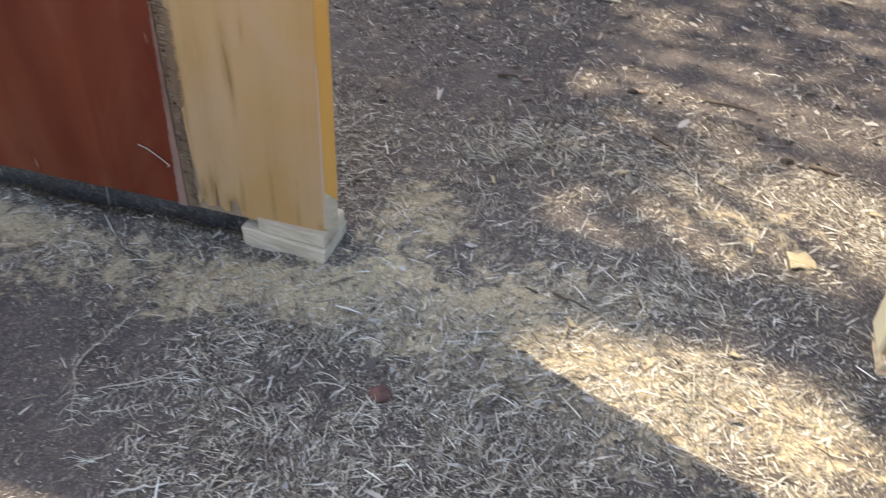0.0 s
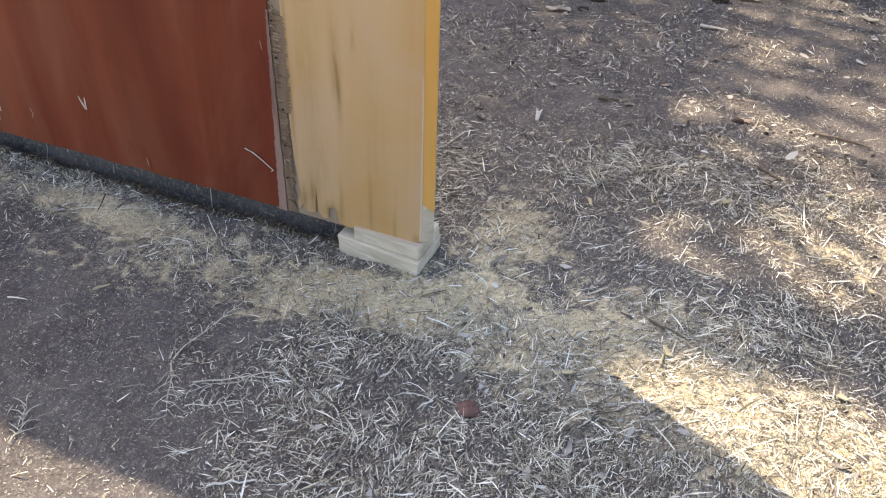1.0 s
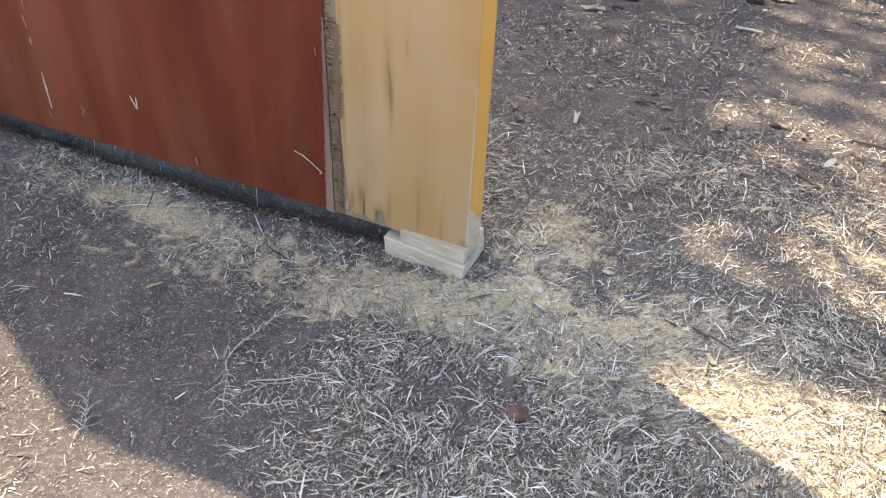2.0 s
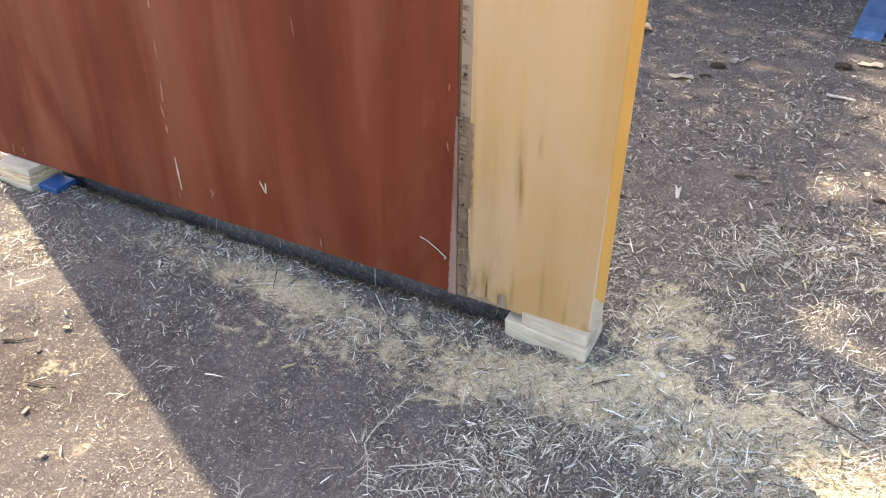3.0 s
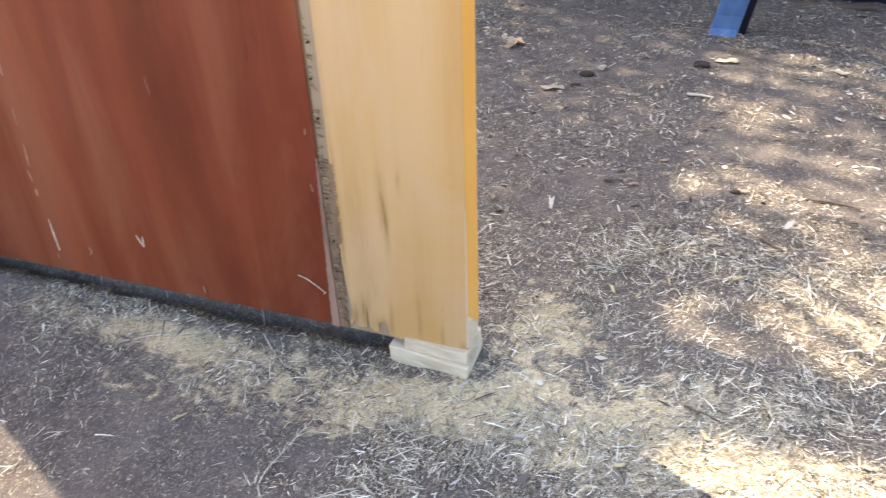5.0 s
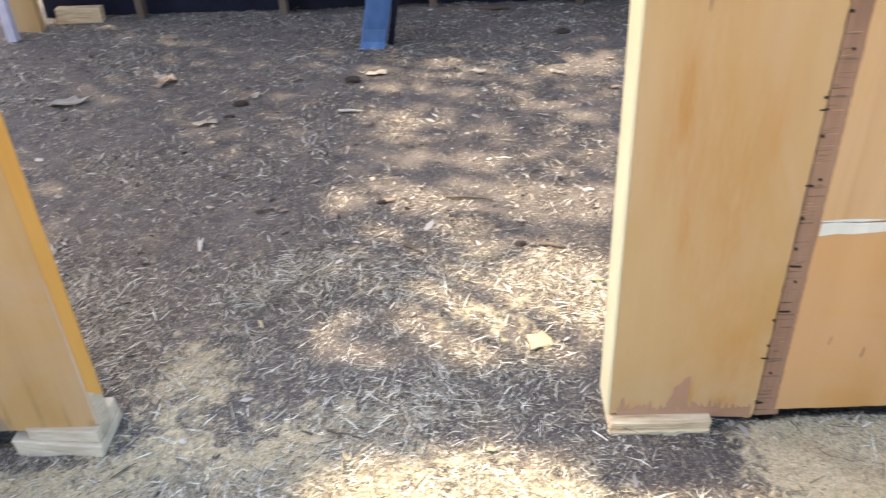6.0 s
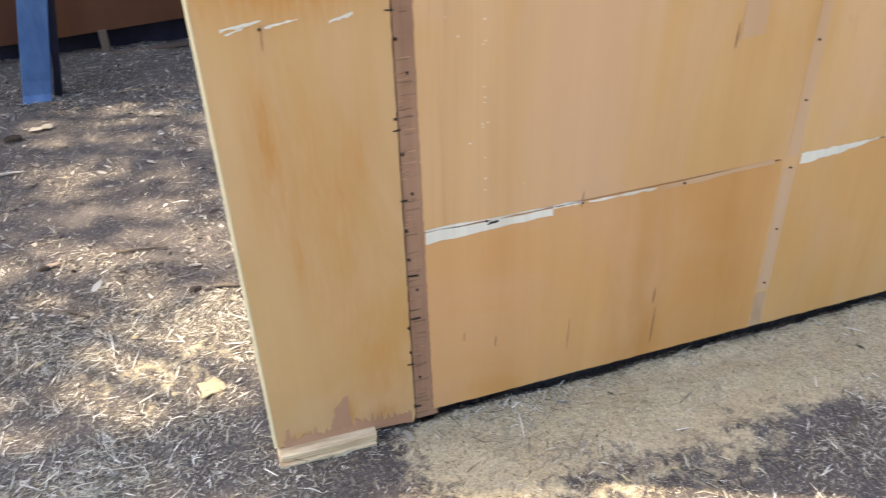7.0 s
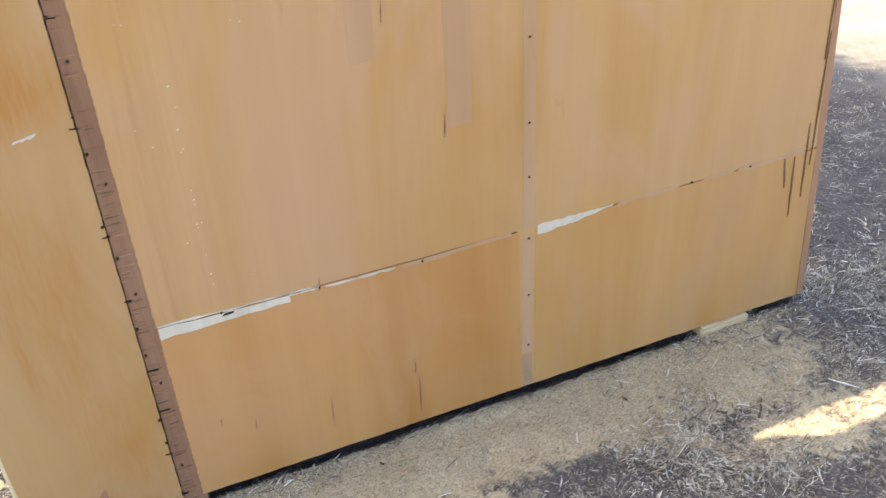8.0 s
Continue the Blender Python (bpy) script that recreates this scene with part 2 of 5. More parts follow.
straw_mat = straw_material("dry_straw", [(0.0, (0.08, 0.062, 0.048)), (0.25, (0.2, 0.162, 0.115)), (0.55, (0.43, 0.37, 0.275)), (0.75, (0.63, 0.565, 0.435)), (0.88, (0.84, 0.78, 0.635)), (1.0, (0.93, 0.89, 0.77))])
weed_mat = simple("bleached_weed", (0.42, 0.365, 0.28), (0.64, 0.58, 0.47), 60.0, 0.7, 0.0005)
chaff_mat = straw_material("chaff", [(0.0, (0.07, 0.056, 0.046)), (0.3, (0.19, 0.156, 0.123)), (0.65, (0.39, 0.33, 0.255)), (1.0, (0.68, 0.6, 0.47))], 0.75)
crumb_mat = straw_material("sawdust_crumbs", [(0.0, (0.3, 0.23, 0.125)), (0.4, (0.6, 0.495, 0.3)), (1.0, (0.8, 0.7, 0.47))], 0.8)
litter_mat = straw_material("leaf_litter", [(0.0, (0.05, 0.04, 0.033)), (0.4, (0.16, 0.13, 0.105)), (0.75, (0.38, 0.33, 0.28)), (1.0, (0.58, 0.54, 0.48))], 0.75)
fringe_mat = straw_material("root_fringe", [(0.0, (0.025, 0.016, 0.01)), (0.5, (0.09, 0.055, 0.03)), (0.85, (0.26, 0.17, 0.085)), (1.0, (0.5, 0.42, 0.28))], 0.8)
leaf_mat = straw_material("tree_leaf", [(0.0, (0.04, 0.07, 0.02)), (0.5, (0.06, 0.1, 0.03)), (1.0, (0.1, 0.12, 0.04))], 0.5)


def ground_material():
    m, t, b = material("dry_trampled_earth", 0.92, 0.2)
    big = noise_tex(t, stretched(t, (1.1, 1.1, 1.1)), 1.0, 5.0, 0.6, 0.4)
    mid = noise_tex(t, stretched(t, (9, 9, 9)), 1.0, 6.0, 0.65)
    fine = noise_tex(t, stretched(t, (70, 70, 70)), 1.0, 8.0, 0.72, 0.8)
    fibre = noise_tex(t, stretched(t, (160, 45, 90)), 1.0, 5.0, 0.65, 1.5)
    fibre2 = noise_tex(t, stretched(t, (40, 170, 90)), 1.0, 5.0, 0.65, 1.5)
    c = ramp(t, big, [(0.3, (0.088, 0.075, 0.072)), (0.55, (0.127, 0.107, 0.1)), (0.75, (0.17, 0.143, 0.125))])
    c = mix(t, 0.6, c, ramp(t, mid, [(0.3, (0.45, 0.43, 0.42)), (0.7, (1.45, 1.4, 1.33))]), "MULTIPLY")
    c = mix(t, scalar_ramp(t, fine, 0.54, 0.7), c, (0.3, 0.265, 0.215))
    c = mix(t, mix(t, 0.75, (0, 0, 0), scalar_ramp(t, fibre, 0.57, 0.65)), c, (0.36, 0.32, 0.26))
    c = mix(t, mix(t, 0.75, (0, 0, 0), scalar_ramp(t, fibre2, 0.58, 0.66)), c, (0.34, 0.3, 0.245))
    # ragged patch of darker, warmer earth at the front left
    g = t.nodes.new("ShaderNodeAttribute")
    g.attribute_name = "dark_patch"
    ragged = calc(t, "MULTIPLY", g.outputs["Fac"], calc(t, "MULTIPLY_ADD", mid, 1.6, 0.1))
    c = mix(t, ragged, c, mix(t, 1.0, c, (0.64, 0.575, 0.53), "MULTIPLY"))
    a = t.nodes.new("ShaderNodeAttribute")
    a.attribute_name = "sawdust"
    d = t.nodes.new("ShaderNodeMath")
    d.operation = "MULTIPLY_ADD"
    t.links.new(a.outputs["Fac"], d.inputs[0])
    d.inputs[1].default_value = 1.0
    clump = noise_tex(t, stretched(t, (16, 16, 16)), 1.0, 8.0, 0.75, 0.6)
    t.links.new(calc(t, "MULTIPLY_ADD", clump, 1.9, -0.45), d.inputs[2])
    dust = mix(t, 0.75, (0.645, 0.535, 0.35), ramp(t, fine, [(0.35, (0.55, 0.52, 0.47)), (0.62, (1.15, 1.12, 1.06))]), "MULTIPLY")
    cover = scalar_ramp(t, d.outputs[0], 0.72, 1.4)
    c = mix(t, mix(t, 0.9, (0, 0, 0), cover), c, dust)
    f = t.nodes.new("ShaderNodeAttribute")
    f.attribute_name = "dry_grass"
    c = mix(t, f.outputs["Fac"], c, mix(t, 0.5, (0.68, 0.61, 0.48), ramp(t, mid, [(0.3, (0.55, 0.5, 0.42)), (0.7, (1, 1, 1))]), "MULTIPLY"))
    t.links.new(c, b.inputs["Base Color"])
    relief = node(t, "ShaderNodeBump", Distance=0.012)
    t.links.new(calc(t, "MULTIPLY_ADD", cover, -0.75, 1.0), relief.inputs["Strength"])
    t.links.new(fine, relief.inputs["Height"])
    t.links.new(relief.outputs["Normal"], b.inputs["Normal"])
    return m


ground_mat = ground_material()


# ---- building helpers ----
def link(name, bm, mat, parent=None):
    me = bpy.data.meshes.new(name)
    bm.normal_update()
    bm.to_mesh(me)
    bm.free()
    me.materials.append(mat)
    ob = new(name, me)
    ob.parent = parent
    return ob


def part(name, bm, mat, parent, label=""):
    ob = link(name, bm, mat, parent)
    return tagged(ob, label) if label else ob


def thing(name, label, category, kind="", group=""):
    return tagged(new(name), label, category, group, kind)


def soften(bm, width, segments=2):
    if width > 0:
        edges = [e for e in bm.edges if len(e.link_faces) == 2 and e.calc_face_angle(0) > 0.6]
        bmesh.ops.bevel(bm, geom=edges, offset=width, segments=segments, affect="EDGES", profile=0.6, clamp_overlap=True)
    return bm


def slab(points, y0, y1, bevel=0.002):
    """A board whose outline in x and z is given, from y0 (front) to y1."""
    bm = bmesh.new()
    front = [bm.verts.new((x, y0, z)) for x, z in points]
    back = [bm.verts.new((x, y1, z)) for x, z in points]
    bm.faces.new(front)
    bm.faces.new(back[::-1])
    n = len(points)
    for i in range(n):
        bm.faces.new((front[i], back[i], back[(i + 1) % n], front[(i + 1) % n]))
    bmesh.ops.recalc_face_normals(bm, faces=bm.faces)
    return soften(bm, bevel, 1)


def box(x0, x1, y0, y1, z0, z1, bevel=0.003, segments=2):
    bm = bmesh.new()
    bmesh.ops.create_cube(bm, size=1.0, matrix=Matrix.LocRotScale(((x0 + x1) / 2, (y0 + y1) / 2, (z0 + z1) / 2), None, (x1 - x0, y1 - y0, z1 - z0)))
    return soften(bm, bevel, segments)


def prism(plan, low, high, bevel=0.002):
    """An upright post with the given plan; its foot and head may follow a slope in x."""
    bm = bmesh.new()
    foot = [bm.verts.new((x, y, low(x))) for x, y in plan]
    head = [bm.verts.new((x, y, high(x) if callable(high) else high)) for x, y in plan]
    bm.faces.new(foot[::-1])
    bm.faces.new(head)
    n = len(plan)
    for i in range(n):
        bm.faces.new((foot[i], foot[(i + 1) % n], head[(i + 1) % n], head[i]))
    bmesh.ops.recalc_face_normals(bm, faces=bm.faces)
    return soften(bm, bevel, 1)


def jagged(x0, z0, x1, z1, steps, amount, rng, deep=0.0):
    """Points along a rough edge from (x0, z0) to (x1, z1)."""
    out = []
    for i in range(steps + 1):
        f = i / steps
        dz = rng.uniform(-amount, amount) + (deep * rng.random() ** 3 if 0 < i < steps else 0)
        out.append((x0 + (x1 - x0) * f + (rng.uniform(-0.3, 0.3) * (x1 - x0) / steps if 0 < i < steps else 0), z0 + (z1 - z0) * f + dz))
    return out


def upright(x0, z0, x1, z1, steps, amount, rng):
    """Points along a rough upright edge."""
    return [(x0 + (x1 - x0) * i / steps + (rng.uniform(-amount, amount) if 0 < i < steps else 0), z0 + (z1 - z0) * i / steps) for i in range(steps + 1)]


def lerp(a, b, f):
    return a + (b - a) * f


# ---- ground ----
def patches(x, y, seed):
    """A smooth patchy field between 0 and 1."""
    v, rng = np.zeros_like(x), np.random.default_rng(seed)
    for s in (1.3, 2.7, 5.1, 9.7, 17.0, 29.0):
        a, b = rng.uniform(0, 6.28, 2)
        c = rng.uniform(0, 6.28)
        v += np.sin(s * (x * math.cos(c) + y * math.sin(c)) * 1.6 + a + 1.7 * np.sin(s * (y * math.cos(c) - x * math.sin(c)) * 1.3 + b)) / (1 + 0.22 * s)
    return 1 / (1 + np.exp(-2.2 * v))


def ground_height(x, y):
    """The earth rises a little towards the east along the walls and is flat further off."""
    base = np.interp(x, [-4.5, -1.4, -0.9, -0.3, 0.6, 2.2, 3.1, 6.0, 12.0], [-0.045, -0.045, -0.002, 0.04, 0.055, 0.074, 0.112, 0.115, 0.0])
    fade = np.interp(y, [-6.0, 0.0, 2.0, 3.4], [0.3, 1.0, 1.0, 0.05])
    ripple = 0.008 * np.sin(2.9 * x + 1.3 * y) * np.sin(2.3 * y - 0.7 * x) + 0.004 * np.sin(9.1 * x + 4.0 * np.sin(3.0 * y)) * np.sin(8.3 * y)
    for k, a, size in ((19.0, 0.6, 0.0045), (31.0, 1.9, 0.003), (53.0, 2.7, 0.002)):
        u, v = x * math.cos(a) + y * math.sin(a), y * math.cos(a) - x * math.sin(a)
        ripple = ripple + size * np.sin(k * u + 1.6 * np.sin(k * 0.43 * v)) * np.sin(k * 0.9 * v + 1.3 * np.sin(k * 0.37 * u))
    # unseen bank added behind the walls to keep light out of the gap
    shade_bank = np.interp(x, [-3.7, -3.3, -1.2, -1.05, 0.95, 1.1, 2.9, 3.1], [0, 0.12, 0.1, 0, 0, 0.05, 0.06, 0])
    ripple = ripple + shade_bank * np.exp(-((np.clip(np.abs(y - 1.79) - 0.05, 0, None) / 0.05) ** 2))
    # trench added under the walls so that the gap turns dark
    shade_hollow = np.interp(x, [-3.75, -3.65, -3.62, -3.38, -3.33, -1.26, -1.22, -0.9, 0.57, 0.93, 0.96, 2.98, 3.02, 3.27, 3.3, 3.5, 3.55], [0, 1, 0, 0, 1, 1, 0, 0, 0, 0, 1, 1, 0, 0, 1, 1, 0])
    edge = y + 0.006 * np.sin(13 * x) + 0.005 * np.sin(31 * x) + 0.004 * np.sin(77 * x) + np.where(x > 0, 0.028, 0.0)
    ripple = ripple - 0.08 * shade_hollow * np.interp(edge, [1.645, 1.67, 1.7, 1.72], [0, 1, 1, 0])
    ripple = ripple + 0.045 * np.exp(-(((x + 3.0) / 0.9) ** 2 + ((y - 0.8) / 0.6) ** 2)) * (patches(x * 1.6, y * 1.6, 21) - 0.5)
    near = np.interp(np.hypot(x, y - 2), [8, 20], [1.0, 0.0])
    return (base * fade + ripple) * near


def sawdust_at(x, y):
    """How much sawdust lies at a place: along the feet of both walls and round the doorway. Some of it also brightens
    sunlit spots.
    """
    def blob(cx, cy, rx, ry, amount=1.0):
        return amount * np.exp(-(((x - cx) / rx) ** 2 + ((y - cy) / ry) ** 2))
    v = blob(-0.74, 1.86, 0.13, 0.25, 0.8) + blob(-0.7, 1.44, 0.5, 0.16, 0.42) + blob(-2.0, 1.47, 0.38, 0.07, 0.62) + blob(-1.3, 1.38, 0.4, 0.13, 0.5)
    # the last blob is sawdust that also paints the sunlit doorway strip paler
    v = v + blob(-0.3, 1.6, 0.45, 0.25, 0.42) + blob(0.35, 2.1, 0.35, 0.25, 0.55) + blob(-2.6, 1.5, 0.4, 0.08, 0.3) + blob(0.05, 1.3, 0.45, 0.14, 0.7)
    v = v + 0.2 * np.interp(x, [-2.6, -2.1, -0.1, 0.3], [0, 1, 1, 0]) * np.interp(y, [1.0, 1.25, 1.5, 1.62], [0, 1, 1, 0.6])
    v = v + np.interp(x, [0.9, 1.1, 3.2, 3.6], [0, 1.1, 1.05, 0]) * np.interp(y, [1.0, 1.2, 1.38, 1.56, 1.61, 1.63], [0, 0.35, 0.85, 1.15, 0.9, 0.0])
    # the first two blobs also lift the sunlit strip and sun patch by colour
    v = v + blob(0.3, 1.22, 0.6, 0.25, 0.45) + blob(3.15, 1.0, 0.4, 0.14, 0.8) + blob(2.9, 1.3, 0.5, 0.14, 0.45)
    v = v + blob(-2.44, 0.8, 0.14, 0.09, 0.3) + blob(-2.75, 0.98, 0.2, 0.09, 0.25) + blob(-2.08, 0.64, 0.14, 0.08, 0.24) + blob(-3.3, 1.25, 0.25, 0.12, 0.28)
    v = v * (0.55 + 0.7 * patches(x * 2.0, y * 2.0, 27))
    v = v - blob(2.05, 1.33, 0.12, 0.08, 0.45) - blob(2.28, 1.18, 0.18, 0.09, 0.55) - blob(3.27, 1.48, 0.12, 0.08, 0.7) - blob(2.8, 1.15, 0.12, 0.05, 0.45) - blob(2.47, 1.51, 0.06, 0.05, 0.5) - blob(1.6, 1.28, 0.2, 0.08, 0.35)
    v = v * np.interp(x, [-1.3, -1.0, 0.5, 0.95], [0.85, 0.62, 0.62, 1.0])
    # pale sawdust left out under the walls: the colour helps the shade there
    v = v * np.where((y > np.where(x < 0, 1.63, 1.6)) & (y < 1.74) & ((x < -0.92) | (x > 0.6)), 0.0, 1.0)
    return np.clip(v, 0, 1.2)


def axis(lo, hi, step, far):
    mid = list(np.arange(lo, hi, step))
    out, d = [], step
    p = mid[-1]
    while p < far:
        d *= 1.35
        p += d
        out.append(p)
    left, d, p = [], step, lo
    while p > -far:
        d *= 1.35
        p -= d
        left.append(p)
    return np.array(left[::-1] + mid + out)


def build_ground():
    xs, ys = axis(-4.2, 4.6, 0.025, 1500), np.unique(np.concatenate([axis(-0.2, 6.4, 0.025, 1500), np.arange(1.56, 1.82, 0.01)]))
    gx, gy = np.meshgrid(xs, ys)
    gz = ground_height(gx, gy)
    verts = np.stack([gx, gy, gz], -1).reshape(-1, 3)
    w, h = len(xs), len(ys)
    idx = np.arange(w * h).reshape(h, w)
    faces = np.stack([idx[:-1, :-1], idx[:-1, 1:], idx[1:, 1:], idx[1:, :-1]], -1).reshape(-1, 4)
    me = bpy.data.meshes.new("ground")
    me.from_pydata(verts.tolist(), [], faces.tolist())
    at = me.attributes.new("sawdust", "FLOAT", "POINT")
    at.data.foreach_set("value", sawdust_at(verts[:, 0], verts[:, 1]).astype(np.float32))
    dark_patch = me.attributes.new("dark_patch", "FLOAT", "POINT")
    dark_patch.data.foreach_set("value", np.clip(1.6 * np.exp(-(((verts[:, 0] + 2.7) / 0.8) ** 2 + ((verts[:, 1] - 0.45) / 0.38) ** 2)) * (0.4 + patches(verts[:, 0] * 1.5, verts[:, 1] * 1.5, 33)), 0, 1).astype(np.float32))
    dry = me.attributes.new("dry_grass", "FLOAT", "POINT")
    dry.data.foreach_set("value", (np.clip((np.hypot(verts[:, 0], verts[:, 1] - 2.5) + 1.8 * patches(verts[:, 0] * 0.25, verts[:, 1] * 0.25, 8) - 7.4) / 2.5, 0, 0.9)).astype(np.float32))
    me.shade_smooth()
    me.materials.append(ground_mat)
    return tagged(new("ground", me), "dry trampled grey-brown earth with straw and sawdust", "ground", kind="structure")


ground = build_ground()


def gz(x, y):
    return float(ground_height(np.array(x), np.array(y)))


# ---- the plywood wall with its wide doorway, in two stretches ----
WALL_Y, THICK, TOP = 1.6, 0.12, 3.18
SHEET = 0.012


def nail(parent, x, z, y=WALL_Y, r=0.0042, proud=0.004, rng=random.Random(5)):
    bm = bmesh.new()
    bmesh.ops.create_cone(bm, cap_ends=True, segments=8, radius1=r * rng.uniform(0.8, 1.2), radius2=r * 0.7, depth=proud + 0.004, matrix=Matrix.Translation((x, y - proud / 2, z)) @ pose(0, 0, 0, 90))
    part("nail", bm, nail_steel, parent)


def fleck(parent, name, pts, mat, y=WALL_Y, thick=0.0025, label=""):
    part(name, slab(pts, y - thick, y + 0.001, 0), mat, parent, label)


def sliver(x, z, length, width, lean, rng, n=6):
    """The outline of an upright ragged streak."""
    left, right = [], []
    for i in range(n + 1):
        f = i / n
        w = width * (0.25 + math.sin(math.pi * min(1, f * 0.9 + 0.08))) * rng.uniform(0.6, 1.2) / 2
        cx = x + lean * f + rng.uniform(-0.15, 0.15) * width
        left.append((cx - w, z + length * f))
        right.append((cx + w, z + length * f))
    return left + right[::-1]


def west_bottom(x):
    return lerp(0.092, 0.045, (-0.93 - x) / 2.87)


def build_west_wall():
    rng = random.Random(11)
    wall = thing("wall_west", "red-brown stained plywood wall with yellow end board on timber blocks", "wall", "structure")
    fy = WALL_Y + SHEET
    # red-brown sheet, from the seam to the far end
    edge = jagged(-3.8, west_bottom(-3.8), -1.412, west_bottom(-1.412) - 0.01, 60, 0.0025, rng)
    part("sheet", slab(edge + [(-1.408, 0.3), (-1.404, 0.75), (-1.40, TOP), (-3.72, TOP)], WALL_Y, fy, 0.0015), red_ply, wall, "red-brown stained plywood sheet, scratched")
    # yellow end board with a ragged foot
    foot = [(-1.358, 0.105)] + [(-1.352, 0.09), (-1.34, 0.112), (-1.325, 0.088), (-1.295, 0.095), (-1.289, 0.175), (-1.284, 0.1), (-1.27, 0.082), (-1.25, 0.086), (-1.247, 0.125), (-1.222, 0.128), (-1.212, 0.082)]
    foot += jagged(-1.18, 0.072, -0.933, 0.09, 10, 0.003, rng)
    part("end_board", slab(foot + [(-0.931, TOP), (-1.362, TOP), (-1.36, 0.9), (-1.364, 0.45), (-1.36, 0.3), (-1.345, 0.15)], WALL_Y - 0.001, fy, 0.0015), west_board_ply, wall, "honey-yellow varnished plywood board with ragged foot")
    # what shows behind the seam and under the torn foot
    part("backing_strip", slab([(-1.415, 0.072), (-1.18, 0.07), (-1.18, 0.2), (-1.35, 0.2), (-1.35, TOP), (-1.415, TOP)], WALL_Y + 0.005, WALL_Y + 0.03, 0), grey_strip, wall, "bare weathered wood behind the seam")
    # solid dark strip, coloured as the shade inside the narrow gap
    part("seam_shade_strip", slab([(-1.404, 0.7), (-1.397, 0.7), (-1.392, TOP), (-1.4, TOP)], WALL_Y + 0.0035, WALL_Y + 0.02, 0), torn_wood, wall, "dark strip for the shade in the gap beside the red sheet")
    # torn lip along the red sheet's edge, and delaminated fibres
    lip = jagged(0.07, -1.43, 0.72, -1.408, 70, 0.002, rng)
    lip2 = jagged(0.72, -1.402, 0.07, -1.4, 70, 0.0015, rng)
    fleck(wall, "torn_lip", [(x, z) for z, x in lip] + [(x, z) for z, x in lip2], lip_wood, WALL_Y, 0.0012, "torn pinkish-grey veneer lip")
    for z0, z1, w in ((0.42, 0.71, 0.04), (0.075, 0.418, 0.026)):
        right = jagged(z0, -1.392 + w, z1, -1.392 + w, 90, 0.007, rng)
        left = jagged(z1, -1.394, z0, -1.394, 20, 0.002, rng)
        fleck(wall, "torn_patch", [(x, z) for z, x in right] + [(x, z) for z, x in left], dark_strip, WALL_Y - 0.001, 0.0006 + 0.01 * (w - 0.02), "dark torn veneer with loose fibres")
    for i in range(170):
        z = rng.choice((rng.uniform(0.42, 0.72), rng.uniform(0.6, 0.72), rng.uniform(0.1, 0.45), rng.uniform(0.72, 1.2)))
        w = rng.uniform(0.008, 0.03) if z < 0.72 else rng.uniform(0.006, 0.018)
        x0 = -1.394 + rng.uniform(-0.004, 0.008)
        fleck(wall, "splinter", [(x0, z), (x0 + w, z + rng.uniform(-0.003, 0.003)), (x0 + w * 0.8, z + 0.003), (x0, z + rng.uniform(0.002, 0.006))], rng.choice((torn_wood, dark_strip, dark_strip, grey_strip)), WALL_Y - 0.0018, rng.uniform(0.0005, 0.002))
    for z in np.arange(0.2, TOP - 0.1, 0.125):
        nail(wall, -1.383 + rng.uniform(-0.008, 0.008), z + rng.uniform(-0.03, 0.03))
    # door edge of the end board
    part("door_edge", prism([(-0.95, WALL_Y + 0.013), (-0.9325, WALL_Y + 0.0015), (-0.91, WALL_Y + 0.036), (-0.911, WALL_Y + 0.046), (-0.95, WALL_Y + 0.046)], lambda x: 0.17 + 1.9 * (-0.903 - x), TOP, 0.002), orange_edge, wall, "orange varnished slanting edge of the doorway")
    part("bare_foot", prism([(-0.95, WALL_Y + 0.014), (-0.934, WALL_Y + 0.003), (-0.912, WALL_Y + 0.037), (-0.913, WALL_Y + 0.045), (-0.95, WALL_Y + 0.045)], lambda x: 0.09, lambda x: 0.1695 + 1.9 * (-0.903 - x), 0.0), block_wood, wall, "unpainted pale foot of the edge")
    arris = jagged(0.1, -0.9375, 0.62, -0.935, 40, 0.0012, rng)
    fleck(wall, "worn_arris", [(x, z) for z, x in arris] + [(-0.9318, 0.62), (-0.9318, 0.1)], scratch_wood, WALL_Y - 0.001, 0.0008, "pale worn corner of the board")
    # frame within and the far side
    for x in (-1.085, -1.385, -2.2, -3.0, -3.74):
        part("stud", box(x - 0.019, x + 0.019, fy + 0.02, WALL_Y + THICK - SHEET, west_bottom(x) + 0.045, TOP - 0.04), stud_wood, wall)
    part("bottom_plate", slab([(-3.78, west_bottom(-3.78) + 0.004), (-1.07, 0.094), (-1.07, 0.133), (-3.78, west_bottom(-3.78) + 0.044)], fy + 0.02, WALL_Y + THICK - SHEET), stud_wood, wall)
    part("top_plate", box(-3.74, -1.07, fy + 0.02, WALL_Y + THICK - SHEET, TOP - 0.04, TOP), stud_wood, wall)
    part("back_sheet", slab([(-3.8, west_bottom(-3.8)), (-1.07, 0.09), (-1.07, TOP), (-3.72, TOP)], WALL_Y + THICK - SHEET + 0.001, WALL_Y + THICK - 0.002), tan_ply, wall)
